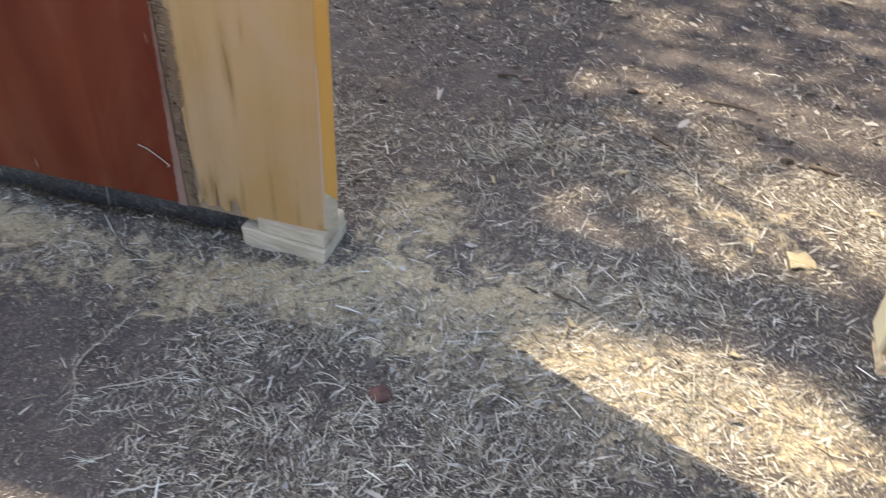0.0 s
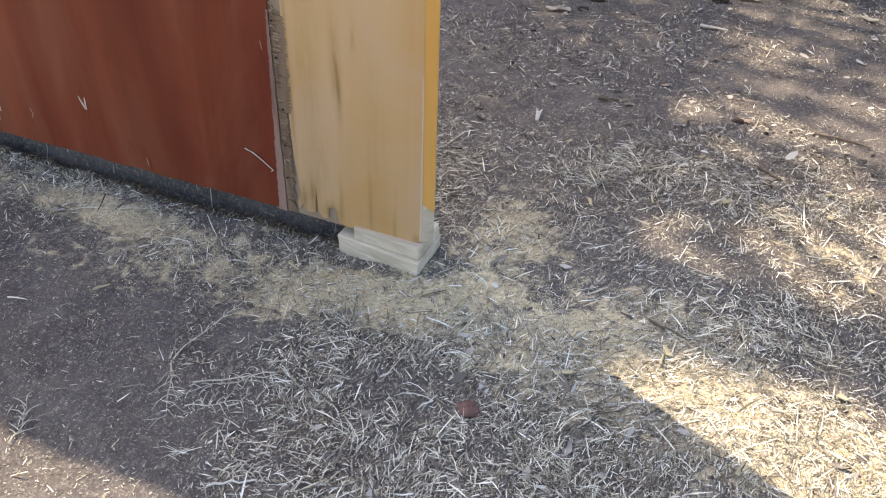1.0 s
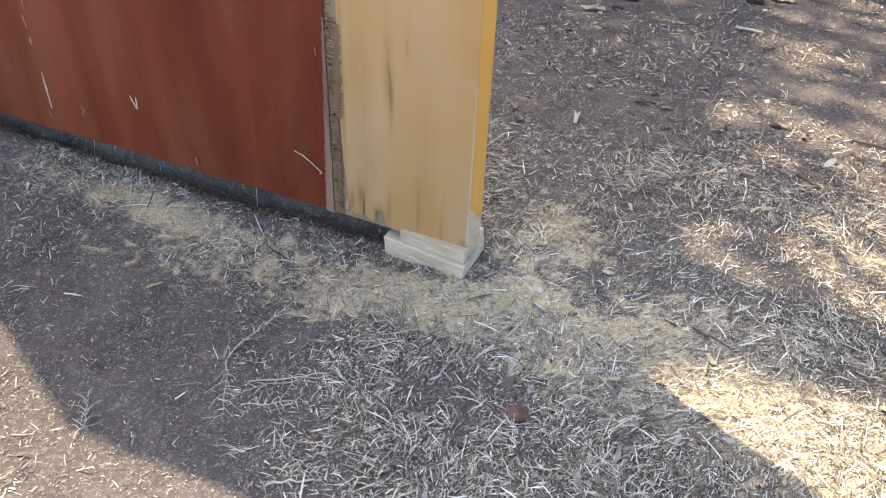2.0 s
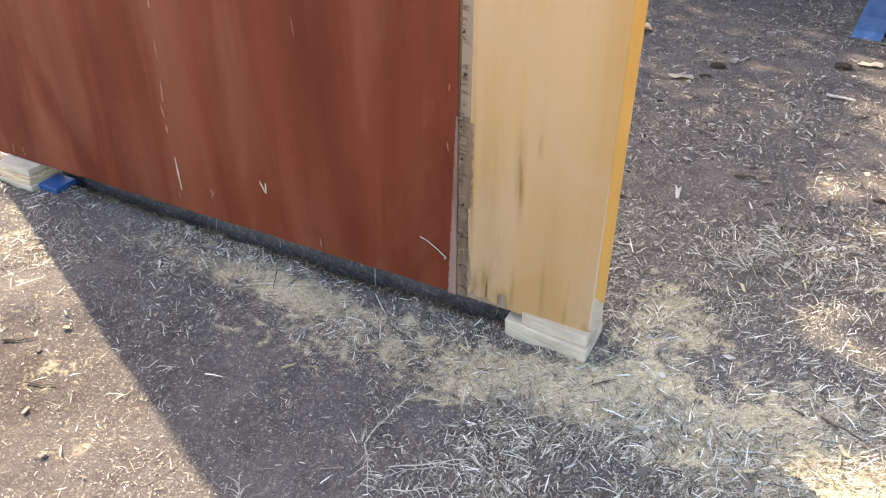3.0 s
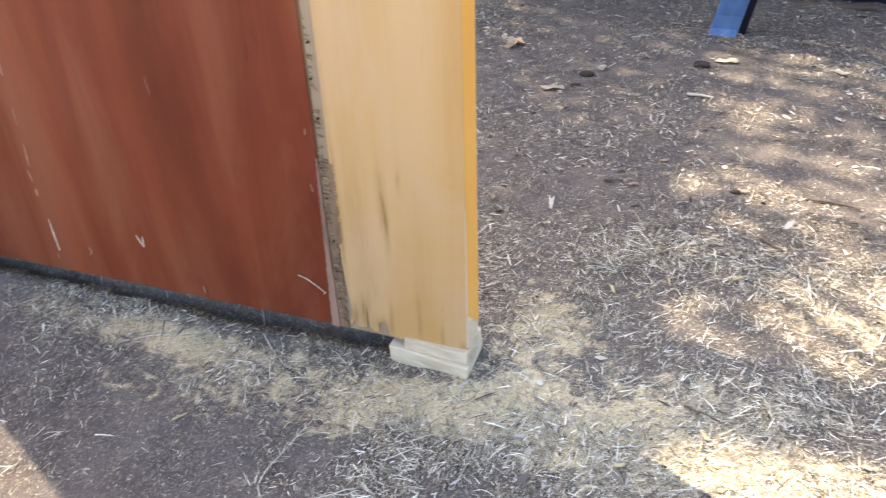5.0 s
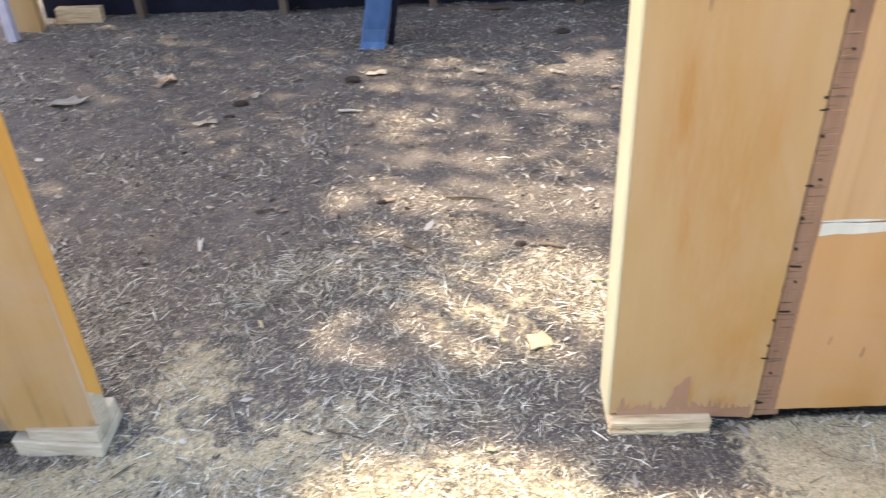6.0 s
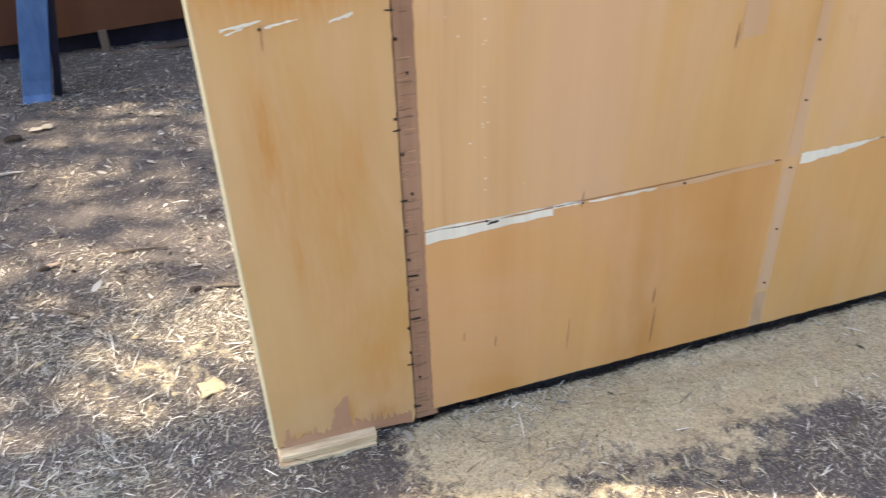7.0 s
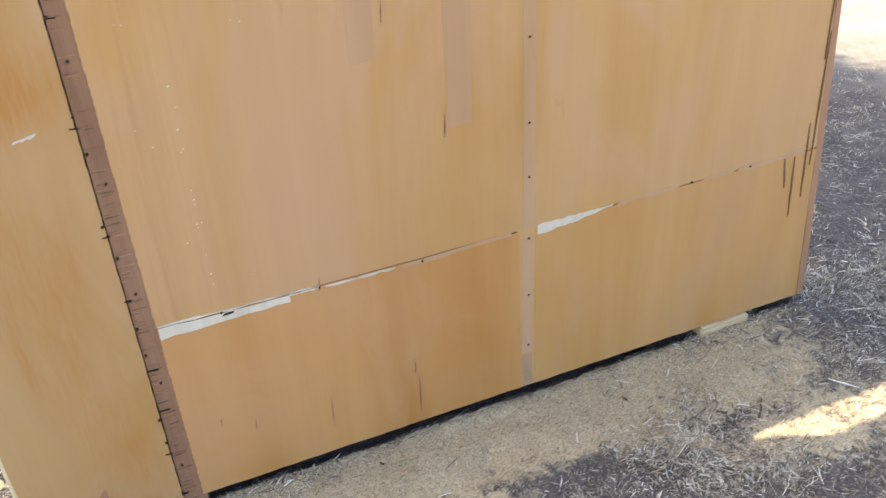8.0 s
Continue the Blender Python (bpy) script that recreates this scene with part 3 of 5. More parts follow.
    # scratches that bare the pale wood
    for x, z, length, width, lean in ((-2.588, 0.15, 0.14, 0.0135, -0.006), (-2.604, 0.11, 0.025, 0.006, 0.0), (-2.6, 0.39, 0.03, 0.012, 0.003), (-2.6, 0.45, 0.045, 0.008, -0.003), (-2.59, 0.515, 0.09, 0.006, 0.008), (-2.575, 0.68, 0.07, 0.005, 0.004), (-2.563, 0.86, 0.06, 0.008, 0.0), (-2.558, 0.92, 0.06, 0.012, 0.0), (-2.55, 1.0, 0.3, 0.011, 0.01),
                                        (-2.44, 0.155, 0.03, 0.006, 0.012), (-2.425, 0.17, 0.025, 0.005, -0.01), (-1.433, 0.6, 0.03, 0.007, 0.0), (-1.432, 0.795, 0.022, 0.006, 0.0), (-1.942, 0.09, 0.035, 0.006, 0.0), (-3.571, 0.055, 0.06, 0.008, 0.005), (-3.5, 0.06, 0.05, 0.006, 0.004), (-1.968, 0.86, 0.06, 0.005, 0.0)):
        fleck(wall, "scratch", sliver(x, z, length, width * rng.uniform(0.4, 0.6), lean + rng.uniform(-0.006, 0.006), rng, 9), scratch_wood if width > 0.012 else faint_scratch, WALL_Y, 0.002)
    for dx, lean in ((0.0, -0.02), (0.003, 0.003)):
        fleck(wall, "scratch", sliver(-2.17 + dx, 0.25, 0.045, 0.006, lean, rng, 3), scratch_wood, WALL_Y, 0.002)
    return wall


def east_bottom(x):
    return lerp(0.093, 0.155, (x - 0.6) / 2.93)


def seam_z(x):
    return float(np.interp(x, [1.09, 1.9, 2.29, 3.44], [0.751, 0.754, 0.777, 0.812]))


def build_east_wall():
    rng = random.Random(23)
    wall = thing("wall_east", "amber varnished plywood wall patched with white filler, on timber blocks", "wall", "structure")
    fy = WALL_Y + SHEET
    y0, y1 = WALL_Y, fy
    # unseen opening added high in the wall to let a sun patch through
    WX0, WX1, WZ0, WZ1 = 1.41, 2.7, 1.853, 2.6
    # end board beside the doorway: lower and upper piece
    low = jagged(0.612, 0.094, 1.03, 0.072, 24, 0.003, rng, 0.01)
    part("end_board", slab(low + upright(1.036, 0.09, 1.026, TOP, 150, 0.0012, rng) + [(0.57, TOP), (0.596, 1.37)], y0 - 0.001, y1, 0), east_board_ply, wall, "honey-yellow varnished end board, worn at the foot")
    worn = jagged(0.63, 0.116, 1.026, 0.11, 70, 0.009, rng, 0.045)
    part("worn_foot", slab([(1.026, 0.076), (0.63, 0.096)] + worn, y0 - 0.0022, y0 - 0.0012, 0), worn_ply, wall, "bare reddish ply where the varnish wore off")
    patch = [(0.775, 0.12)] + upright(0.775, 0.14, 0.79, 0.2, 6, 0.006, rng) + [(0.805, 0.212), (0.82, 0.235), (0.834, 0.245)] + upright(0.834, 0.24, 0.836, 0.12, 6, 0.001, rng)
    part("worn_foot", slab(patch, y0 - 0.002, y0 - 0.0012, 0), worn_ply, wall)
    part("door_edge", slab([(0.612, 0.097), (0.6, 0.097), (0.566, TOP), (0.57, TOP), (0.596, 1.37)], y0 + 0.001, WALL_Y + THICK, 0.002), pale_edge, wall, "pale edge of the doorway with sunlight in its colour")
    # bare strip with nails at the first seam
    part("seam_strip", slab([(1.04, 0.08), (1.11, 0.082), (1.104, 0.7), (1.095, TOP), (1.03, TOP), (1.038, 0.7)], y0 + 0.0012, y1 - 0.001, 0), bare_strip, wall, "bare brown strip with rusty nails")
    # lower sheets
    part("sheet", slab(jagged(1.095, east_bottom(1.095), 2.235, east_bottom(2.235), 30, 0.0015, rng) + [(2.23, seam_z(2.23) - 0.003)] + upright(1.091, seam_z(1.09) - 0.003, 1.098, east_bottom(1.095) + 0.01, 70, 0.0015, rng), y0, y1, 0.0), amber_ply, wall, "amber varnished lower sheet")
    part("sheet", slab(jagged(2.292, east_bottom(2.29), 3.5, east_bottom(3.5), 30, 0.0015, rng) + [(3.455, seam_z(3.44) - 0.003), (2.288, seam_z(2.29) - 0.003)], y0, y1, 0.0), amber_pale_ply, wall, "pale amber varnished lower sheet")
    part("seam_strip", slab([(2.228, east_bottom(2.24)), (2.298, east_bottom(2.29)), (2.294, seam_z(2.28)), (2.286, WZ0), (2.216, WZ0), (2.222, seam_z(2.23))], y0 + 0.0006, y1 + 0.002, 0.0), tan_ply, wall)
    for z0, z1, mat in ((0.13, 0.27, dull_ply), (0.28, 0.74, sanded_ply), (0.78, 1.8, sanded_ply)):
        xs = [2.242, 2.285]
        pts = jagged(z0, xs[0], z1, xs[0] - 0.004, 8, 0.004, rng)
        fleck(wall, "worn_patch", [(x, z) for z, x in pts] + [(xs[1] - 0.004, z1), (xs[1], z0)], mat, y0 + 0.0006, 0.001, "dull worn strip")
    # upper sheets round the added opening that throws the sun patch
    part("sheet", slab([(1.09, seam_z(1.09) + 0.003), (2.232, seam_z(2.23) + 0.003), (2.228, WZ0), (WX0, WZ0), (WX0, TOP)] + upright(1.076, TOP, 1.09, seam_z(1.09) + 0.02, 200, 0.0015, rng), y0, y1, 0.0), upper_ply, wall, "honey-tan upper sheet with upright grain stripes")
    part("sheet", slab([(2.286, seam_z(2.286) + 0.003), (3.455, seam_z(3.44) + 0.003), (3.37, WZ0), (2.277, WZ0)], y0, y1, 0.0), tan_ply, wall, "tan varnished upper sheet")
    part("sheet", slab([(WX1, WZ0), (3.37, WZ0), (3.27, TOP), (WX1, TOP)], y0, y1, 0), tan_ply, wall)
    part("sheet", slab([(WX0, WZ1), (WX1, WZ1), (WX1, TOP), (WX0, TOP)], y0 + 0.003, y1, 0), tan_ply, wall)
    # far end trim, split along its length
    end = jagged(east_bottom(3.505), 3.505, 1.8, 3.378, 24, 0.003, rng)
    part("end_trim", slab([(x, z) for z, x in end] + [(3.275, TOP), (3.31, TOP), (3.42, 1.6), (3.512, 0.5), (3.537, east_bottom(3.53))], y0 - 0.001, y1 + 0.06, 0.002), worn_ply, wall, "weathered pinkish end trim with splits")
    for x, z, length in ((3.375, 0.55, 0.25), (3.33, 0.68, 0.12), (3.42, 0.62, 0.3), (3.435, 0.75, 0.5), (3.41, 1.15, 0.6)):
        fleck(wall, "split", sliver(x, z, length, 0.006, -0.02, rng), torn_wood, y0 - 0.002, 0.0015)
    # white filler on the horizontal joints
    def bar(x0, x1, h0, h1, up=0.004):
        n = 9
        top = [(lerp(x0, x1, i / n), seam_z(lerp(x0, x1, i / n)) + up + rng.uniform(-0.003, 0.003)) for i in range(n + 1)]
        low = [(lerp(x0, x1, i / n), seam_z(lerp(x0, x1, i / n)) + up - lerp(h0, h1, (i / n)) + rng.uniform(-0.003, 0.003)) for i in range(n + 1)]
        fleck(wall, "filler", low + top[::-1], filler, y0, 0.002, "white filler smear on the joint")
    bar(1.094, 1.47, 0.036, 0.02, 0.0)
    bar(1.094, 1.56, 0.007, 0.004, 0.009)
    fleck(wall, "bent_nail", [(1.27, 0.741), (1.305, 0.744), (1.305, 0.75), (1.28, 0.749)], nail_steel, y0 - 0.002, 0.0015)
    bar(1.47, 1.56, 0.006, 0.005)
    bar(1.58, 1.8, 0.007, 0.005)
    bar(2.295, 2.42, 0.036, 0.026)
    bar(2.42, 2.58, 0.028, 0.004)
    for x0, x1 in ((1.82, 2.2), (2.6, 2.85), (2.95, 3.08), (3.1, 3.4)):
        n = 6
        pts = [(lerp(x0, x1, i / n), seam_z(lerp(x0, x1, i / n)) + 0.002 - rng.uniform(0.004, 0.012)) for i in range(n + 1)]
        fleck(wall, "worn_joint", pts + [(x1, seam_z(x1) + 0.008), (x0, seam_z(x0) + 0.006)], sanded_ply, y0, 0.0015)
    part("joint_gap", slab([(1.09, seam_z(1.09) - 0.008), (3.44, seam_z(3.44) - 0.008), (3.44, seam_z(3.44) + 0.008), (1.09, seam_z(1.09) + 0.008)], y0 + 0.005, y1 + 0.006, 0), sanded_ply, wall)
    for x0, x1, z in ((0.65, 0.74, 1.362), (0.66, 0.7, 1.352), (0.745, 0.82, 1.357), (0.89, 0.945, 1.356)):
        n = 7
        pts = [(lerp(x0, x1, i / n), z - 0.002 + 0.012 * (i / n - 0.5) + rng.uniform(-0.004, 0.0025)) for i in range(n + 1)]
        fleck(wall, "filler", pts + [(lerp(x0, x1, i / n), z + 0.002 + 0.012 * (i / n - 0.5) + rng.uniform(-0.001, 0.003)) for i in range(n, -1, -1)], filler, y0 - 0.001, 0.002)
    # nails
    for i, z in enumerate(np.arange(0.14, TOP - 0.1, 0.105)):
        nail(wall, 1.04 + (0.026 if i % 3 == 1 else 0.0) + rng.uniform(-0.007, 0.007) - 0.004 * z, z + rng.uniform(-0.02, 0.02), y0 - 0.001 if i % 3 != 1 else y0 + 0.0012)
    for z in (0.13, 0.305, 0.47, 0.62, 0.86, 1.06, 1.36):
        xa, w = 1.03 + rng.uniform(-0.012, 0.012) - 0.004 * z, rng.uniform(0.016, 0.03)
        tilt = rng.uniform(-0.004, 0.004)
        fleck(wall, "bent_nail", [(xa, z), (xa + w, z + tilt), (xa + w, z + tilt + 0.0045), (xa + w * 0.4, z + tilt * 0.4 + 0.0032), (xa, z + 0.003)], nail_steel, y0 - 0.001, 0.003)
    for _ in range(120):
        z, w = rng.uniform(0.1, 1.75), rng.uniform(0.01, 0.045)
        xa = rng.uniform(1.038, 1.088 - w) - 0.006 * z
        fleck(wall, "splinter", [(xa, z), (xa + w, z + rng.uniform(-0.002, 0.004)), (xa + w, z + 0.003), (xa, z + 0.002)], rng.choice((worn_ply, bare_strip, dark_strip)), y0 + 0.0012, 0.001)
    for z in (0.31, 0.52, 0.74, 0.96, 1.14, 1.4):
        nail(wall, 2.266 - 0.004 * z, z, y0 + 0.001)
    for x in (1.27, 1.56, 1.89, 2.9, 3.15):
        nail(wall, x, seam_z(x) + 0.002)
    nail(wall, 0.735, 1.35, y0 - 0.001)
    for x, z, length in ((1.56, 0.74, 0.05), (1.545, 0.22, 0.12), (1.85, 0.17, 0.14), (1.985, 1.15, 0.07), (1.985, 1.16, 0.03), (1.82, 1.5, 0.06), (1.2, 0.35, 0.03), (1.3, 0.3, 0.04), (1.84, 0.33, 0.06), (0.735, 1.3, 0.06)):
        fleck(wall, "grain_crack", sliver(x, z, length, 0.003, 0.003, rng), bare_strip, y0 - (0.001 if x < 1.03 else 0), 0.0015)
    for x, z, w, h in ((1.998, 1.17, 0.075, 0.5), (1.725, 1.4, 0.07, 0.3)):
        fleck(wall, "sanded_patch", [(x, z), (x + w, z + 0.01), (x + w + 0.005, z + h), (x - 0.005, z + h)], sanded_ply, y0, 0.001, "dull pinkish sanded patch")
    for i in range(24):
        z = rng.uniform(0.78, 1.6)
        x = 1.268 - 0.004 * z + rng.gauss(0, 0.006) if i % 3 else rng.uniform(1.15, 1.5)
        s = rng.uniform(0.0015, 0.003)
        fleck(wall, "paint_speck", [(x - s, z), (x, z - s * 0.8), (x + s, z), (x, z + s)], filler, y0, 0.001)
    # frame within and far side
    for x in (0.64, 1.06, 1.38, 2.26, 2.73, 3.28):
        part("stud", box(x - 0.019, x + 0.019, fy + 0.012, WALL_Y + THICK - SHEET, east_bottom(x) + 0.045, (WZ0 - 0.04 if x == 2.26 else TOP - 0.04)), stud_wood, wall)
    part("bottom_plate", slab([(0.63, 0.097), (3.44, east_bottom(3.44) + 0.003), (3.44, east_bottom(3.44) + 0.043), (0.63, 0.137)], fy + 0.012, WALL_Y + THICK - SHEET), stud_wood, wall)
    part("top_plate", box(0.6, 3.3, fy + 0.012, WALL_Y + THICK - SHEET, TOP - 0.04, TOP), stud_wood, wall)
    part("opening_low_plate", box(1.4, 2.711, fy + 0.012, WALL_Y + THICK - SHEET, WZ0 - 0.04, WZ0 - 0.002), stud_wood, wall)
    part("opening_high_plate", box(1.4, 2.711, fy + 0.012, WALL_Y + THICK - SHEET, WZ1, WZ1 + 0.04), stud_wood, wall)
    by0, by1 = WALL_Y + THICK - SHEET + 0.001, WALL_Y + THICK - 0.002
    part("back_sheet", slab([(0.614, 0.1), (WX0, east_bottom(WX0)), (WX0, TOP), (0.575, TOP)], by0, by1), tan_ply, wall)
    part("back_sheet", slab([(WX0, east_bottom(WX0)), (3.53, east_bottom(3.53)), (3.4, WZ0), (WX0, WZ0)], by0, by1), tan_ply, wall)
    part("back_sheet", slab([(WX0, WZ1), (WX1, WZ1), (WX1, WZ0), (3.4, WZ0), (3.31, TOP), (WX0, TOP)], by0, by1, 0), tan_ply, wall)
    return wall


wall_west = build_west_wall()
wall_east = build_east_wall()


# ---- timber blocks that carry the walls ----
def block(x0, x1, y0, y1, z0, z1, mat, label, name="timber_block", notch=0.0):
    bm = box(x0, x1, y0, y1, z0, z1, 0)
    if notch:
        for v in bm.verts:
            if v.co.x < (x0 + x1) / 2 and v.co.y < (y0 + y1) / 2:
                v.co.y += notch
    for v in bm.verts:
        v.co += Vector((random.uniform(-1, 1), random.uniform(-1, 1), 0)) * 0.003
    soften(bm, 0.004)
    bmesh.ops.subdivide_edges(bm, edges=[e for e in bm.edges if e.calc_length() > 0.03], cuts=7, use_grid_fill=True)
    for v in bm.verts:
        if z0 + 0.003 < v.co.z < z1 - 0.003 or v.co.y < y0 + 0.02:
            v.co.y += 0.005 * noise.noise(v.co * 22.0) + 0.002 * noise.noise(v.co * 90.0)
            v.co.z -= 0.004 * max(0.0, noise.noise(v.co * 16.0 + Vector((3, 1, 7)))) * (v.co.z > z1 - 0.004)
    ob = link(name, bm, mat)
    return tagged(ob, label, "timber block", "blocks under the walls")


block(-1.215, -0.925, 1.556, 1.73, -0.03, 0.043, block_wood, "pale sawn timber block on the earth under the wall", notch=0.035)
block(-1.16, -0.93, 1.575, 1.725, 0.044, 0.088, block_wood, "pale sawn timber block stacked under the end board", notch=0.012)
block(0.605, 0.9, 1.555, 1.71, 0.03, 0.068, block_pine, "layered pine offcut under the yellow end board")
block(0.612, 0.905, 1.562, 1.71, 0.0685, 0.0945, block_pine, "thin pine offcut stacked under the yellow end board")
block(3.03, 3.25, 1.588, 1.71, 0.08, 0.144, block_pine, "pale pine offcut under the wall's far end")
block(-3.6, -3.4, 1.515, 1.7, -0.05, -0.018, block_wood, "pale timber offcut at the bottom of a stack")
block(-3.6, -3.41, 1.525, 1.7, -0.0175, 0.014, block_pine, "pale pine offcut in a stack under the wall")
block(-3.61, -3.42, 1.535, 1.7, 0.0145, 0.046, block_wood, "pale timber offcut at the top of a stack")
tagged(link("plastic_wedge", box(-3.4, -3.285, 1.55, 1.66, -0.06, -0.018, 0.006), blue_plastic), "blue plastic wedge beside the timber stack", "wedge")


# ---- the far side of the plot ----
def build_north_wall():
    wall = thing("wall_north", "unfinished wall with dark sheeting, timber studs and brown plywood", "wall", "structure")
    Y = 5.95
    part("dark_sheeting", box(-3.0, 3.2, Y + 0.1, Y + 0.13, -0.03, 2.4, 0.004), navy_cloth, wall, "dark navy sheeting behind the studs")
    for x, top, lean, mat in ((-2.215, 2.4, 0.02, old_stud), (-1.13, 2.4, 0.02, old_stud), (0.0, 0.17, 0.0, old_stud), (1.1, 0.2, 0.0, old_stud)):
        part("stud", slab([(x - 0.027, -0.02), (x + 0.027, -0.02), (x + 0.027 + lean, top), (x - 0.027 + lean, top)], Y - 0.03, Y + 0.06, 0.003), mat, wall)
    part("blue_panel", box(-1.05, -0.735, Y - 0.02, Y + 0.0, 0.2, 1.5), navy_paint, wall, "dark blue painted panel")
    part("pale_ledge", box(-1.09, -0.735, Y - 0.045, Y + 0.02, 0.165, 0.2), block_wood, wall, "pale ledge under the blue panel")
    part("sheet", slab([(-0.745, 0.13), (-0.25, 0.145), (0.8, 0.2), (0.8, 2.4), (-0.73, 2.4)], Y - 0.02, Y, 0.003), brown_ply, wall, "brown plywood sheet raised off the earth")
    part("sheet", slab([(0.87, 0.2), (3.2, 0.25), (3.2, 2.4), (0.87, 2.4)], Y - 0.02, Y, 0.003), brown_ply, wall)
    part("pale_post", box(0.805, 0.865, Y - 0.03, Y + 0.06, 0.16, 2.4), block_wood, wall, "pale timber post")
    part("rail", box(-3.0, -1.18, Y - 0.03, Y + 0.05, 0.385, 0.45), block_wood, wall, "pale timber rail")
    part("top_plate", box(-3.0, 3.2, Y - 0.03, Y + 0.1, 2.4, 2.44), old_stud, wall)
    return wall


wall_north = build_north_wall()


def build_side_panel():
    wall = thing("side_panel", "yellow plywood panel with pale lavender edge, standing on the earth", "panel")
    part("board", box(-3.15, -2.9, 5.72, 5.8, -0.03, 2.2), yellow_ply, wall)
    part("edge_strip", box(-3.05, -2.985, 5.5, 5.56, -0.03, 2.2), lavender_paint, wall, "pale lavender painted strip")
    part("brace", box(-3.05, -2.99, 5.56, 5.72, 0.6, 0.68), yellow_ply, wall)
    return wall


build_side_panel()
tagged(link("timber_offcut", box(-2.83, -2.49, 5.86, 5.94, 0.0, 0.115, 0.004), block_pine), "pale yellow timber offcut lying before dark sheeting", "offcut")
tagged(link("plank", slab([(0.04, 0.0), (0.56, 0.012), (0.56, 0.032), (0.04, 0.022)], 5.84, 5.9, 0.003), old_stud), "weathered plank lying on the earth", "plank")


def trestle_leg(x, y):
    """A blue board that leans a little and bends to a toe at its foot."""
    leg = thing("trestle_leg", "blue painted board leg with bent toe, standing on the earth", "leg", group="blue legs")
    prof = [(0.0, -0.05, 0.0), (0.006, -0.045, 0.012), (0.014, -0.015, 0.05), (0.03, 0.0, 0.13), (0.075, 0.01, 0.35), (0.13, 0.015, 0.6), (0.28, 0.03, 1.35)]
    bm = bmesh.new()
    rings = []
    for dx, dy, z in prof:
        w = 0.17
        rings.append([bm.verts.new((x + dx + a, y + dy + b, z)) for a, b in ((0, 0), (w, -0.01), (w, 0.055), (0, 0.06))])
    for a, b in zip(rings, rings[1:]):
        for i in range(4):
            bm.faces.new((a[i], a[(i + 1) % 4], b[(i + 1) % 4], b[i]))
    bm.faces.new(rings[0][::-1])
    bm.faces.new(rings[-1])
    bmesh.ops.recalc_face_normals(bm, faces=bm.faces)
    part("board", soften(bm, 0.006), blue_paint, leg)
    part("foot_plate", box(x - 0.02, x + 0.16, y - 0.065, y + 0.03, -0.008, 0.006, 0.002), nail_steel, leg, "dark foot plate")
    part("rear_board", slab([(x + 0.185, 0.0), (x + 0.225, 0.0), (x + 0.46, 1.3), (x + 0.42, 1.3)], y + 0.03, y + 0.12, 0.004), navy_cloth, leg, "dark rear board")
    return leg


trestle_leg(-0.48, 5.12)
trestle_leg(1.43, 5.3)


# ---- straw, chaff and litter ----
def straw_density(x, y):
    d = 0.18 + 0.95 * patches(x, y, 3)
    def blob(cx, cy, rx, ry, amount):
        return amount * np.exp(-(((x - cx) / rx) ** 2 + ((y - cy) / ry) ** 2))
    d = d + blob(-0.6, 1.36, 0.75, 0.2, 0.55) + blob(-0.3, 1.75, 0.35, 0.25, 0.35) + blob(-0.5, 0.95, 0.5, 0.25, 0.7) + blob(0.25, 1.35, 0.5, 0.25, 0.5) + blob(-0.55, 2.45, 0.14, 0.12, 1.2) + blob(2.6, 0.7, 0.8, 0.4, 0.5)
    d = d - blob(-1.75, 1.05, 0.5, 0.28, 0.75) - blob(-1.3, 0.7, 0.3, 0.2, 0.3) - blob(-2.9, 0.65, 1.1, 0.75, 1.3) - blob(-2.2, 0.5, 0.4, 0.28, 0.6) - blob(3.15, 1.0, 0.4, 0.14, 0.8) - blob(2.1, 1.36, 1.1, 0.18, 0.78) - blob(-0.9, 3.0, 0.35, 0.4, 0.4)
    edge = np.interp(y, [0.0, 0.2, 0.4], [0.0, 0.25, 1.0]) * np.interp(np.abs(x), [3.9, 4.6], [1.0, 0.1])
    d = d * (0.25 + 1.5 * patches(x * 2.3, y * 2.3, 19)) * (1 - np.clip(blob(-1.85, 0.95, 0.42, 0.45, 1.1), 0, 0.85)) * (1 - np.clip(blob(2.1, 1.45, 1.2, 0.16, 1.0), 0, 0.75))
    return np.clip(d, 0.03, 1.6) * np.where(x > 3.4, 1.0, edge)


def scatter(count, x0, x1, y0, y1, rng, tufts, even=False):
    xs, ys = [], []
    need = count
    while need > 0:
        n = need * 4
        if tufts:
            k = max(1, n // 14)
            cx, cy = rng.uniform(x0, x1, k), rng.uniform(y0, y1, k)
            i = rng.integers(0, k, n)
            x, y = cx[i] + rng.normal(0, 0.022, n), cy[i] + rng.normal(0, 0.022, n)
        else:
            x, y = rng.uniform(x0, x1, n), rng.uniform(y0, y1, n)
        keep = rng.uniform(0, 1.6, n) < (np.interp(y, [0.3, 0.5], [0.0, 1.0]) * (0.32 - 0.2 * np.exp(-(((x + 2.7) / 0.9) ** 2 + ((y - 0.7) / 0.5) ** 2)) + 0.75 * straw_density(x, y)) if even else straw_density(x, y))
        # hardly any pale straw under the walls, which keeps that shaded gap dark
        keep &= ~((y > np.where(x < 0, 1.635, 1.61)) & (y < 1.75) & ((x < -0.92) | (x > 0.6)) & (x > -3.8) & (x < 3.53) & (rng.uniform(0, 1, n) < 0.97))
        xs.append(x[keep][:need])
        ys.append(y[keep][:need])
        need -= len(xs[-1])
    return np.concatenate(xs), np.concatenate(ys)


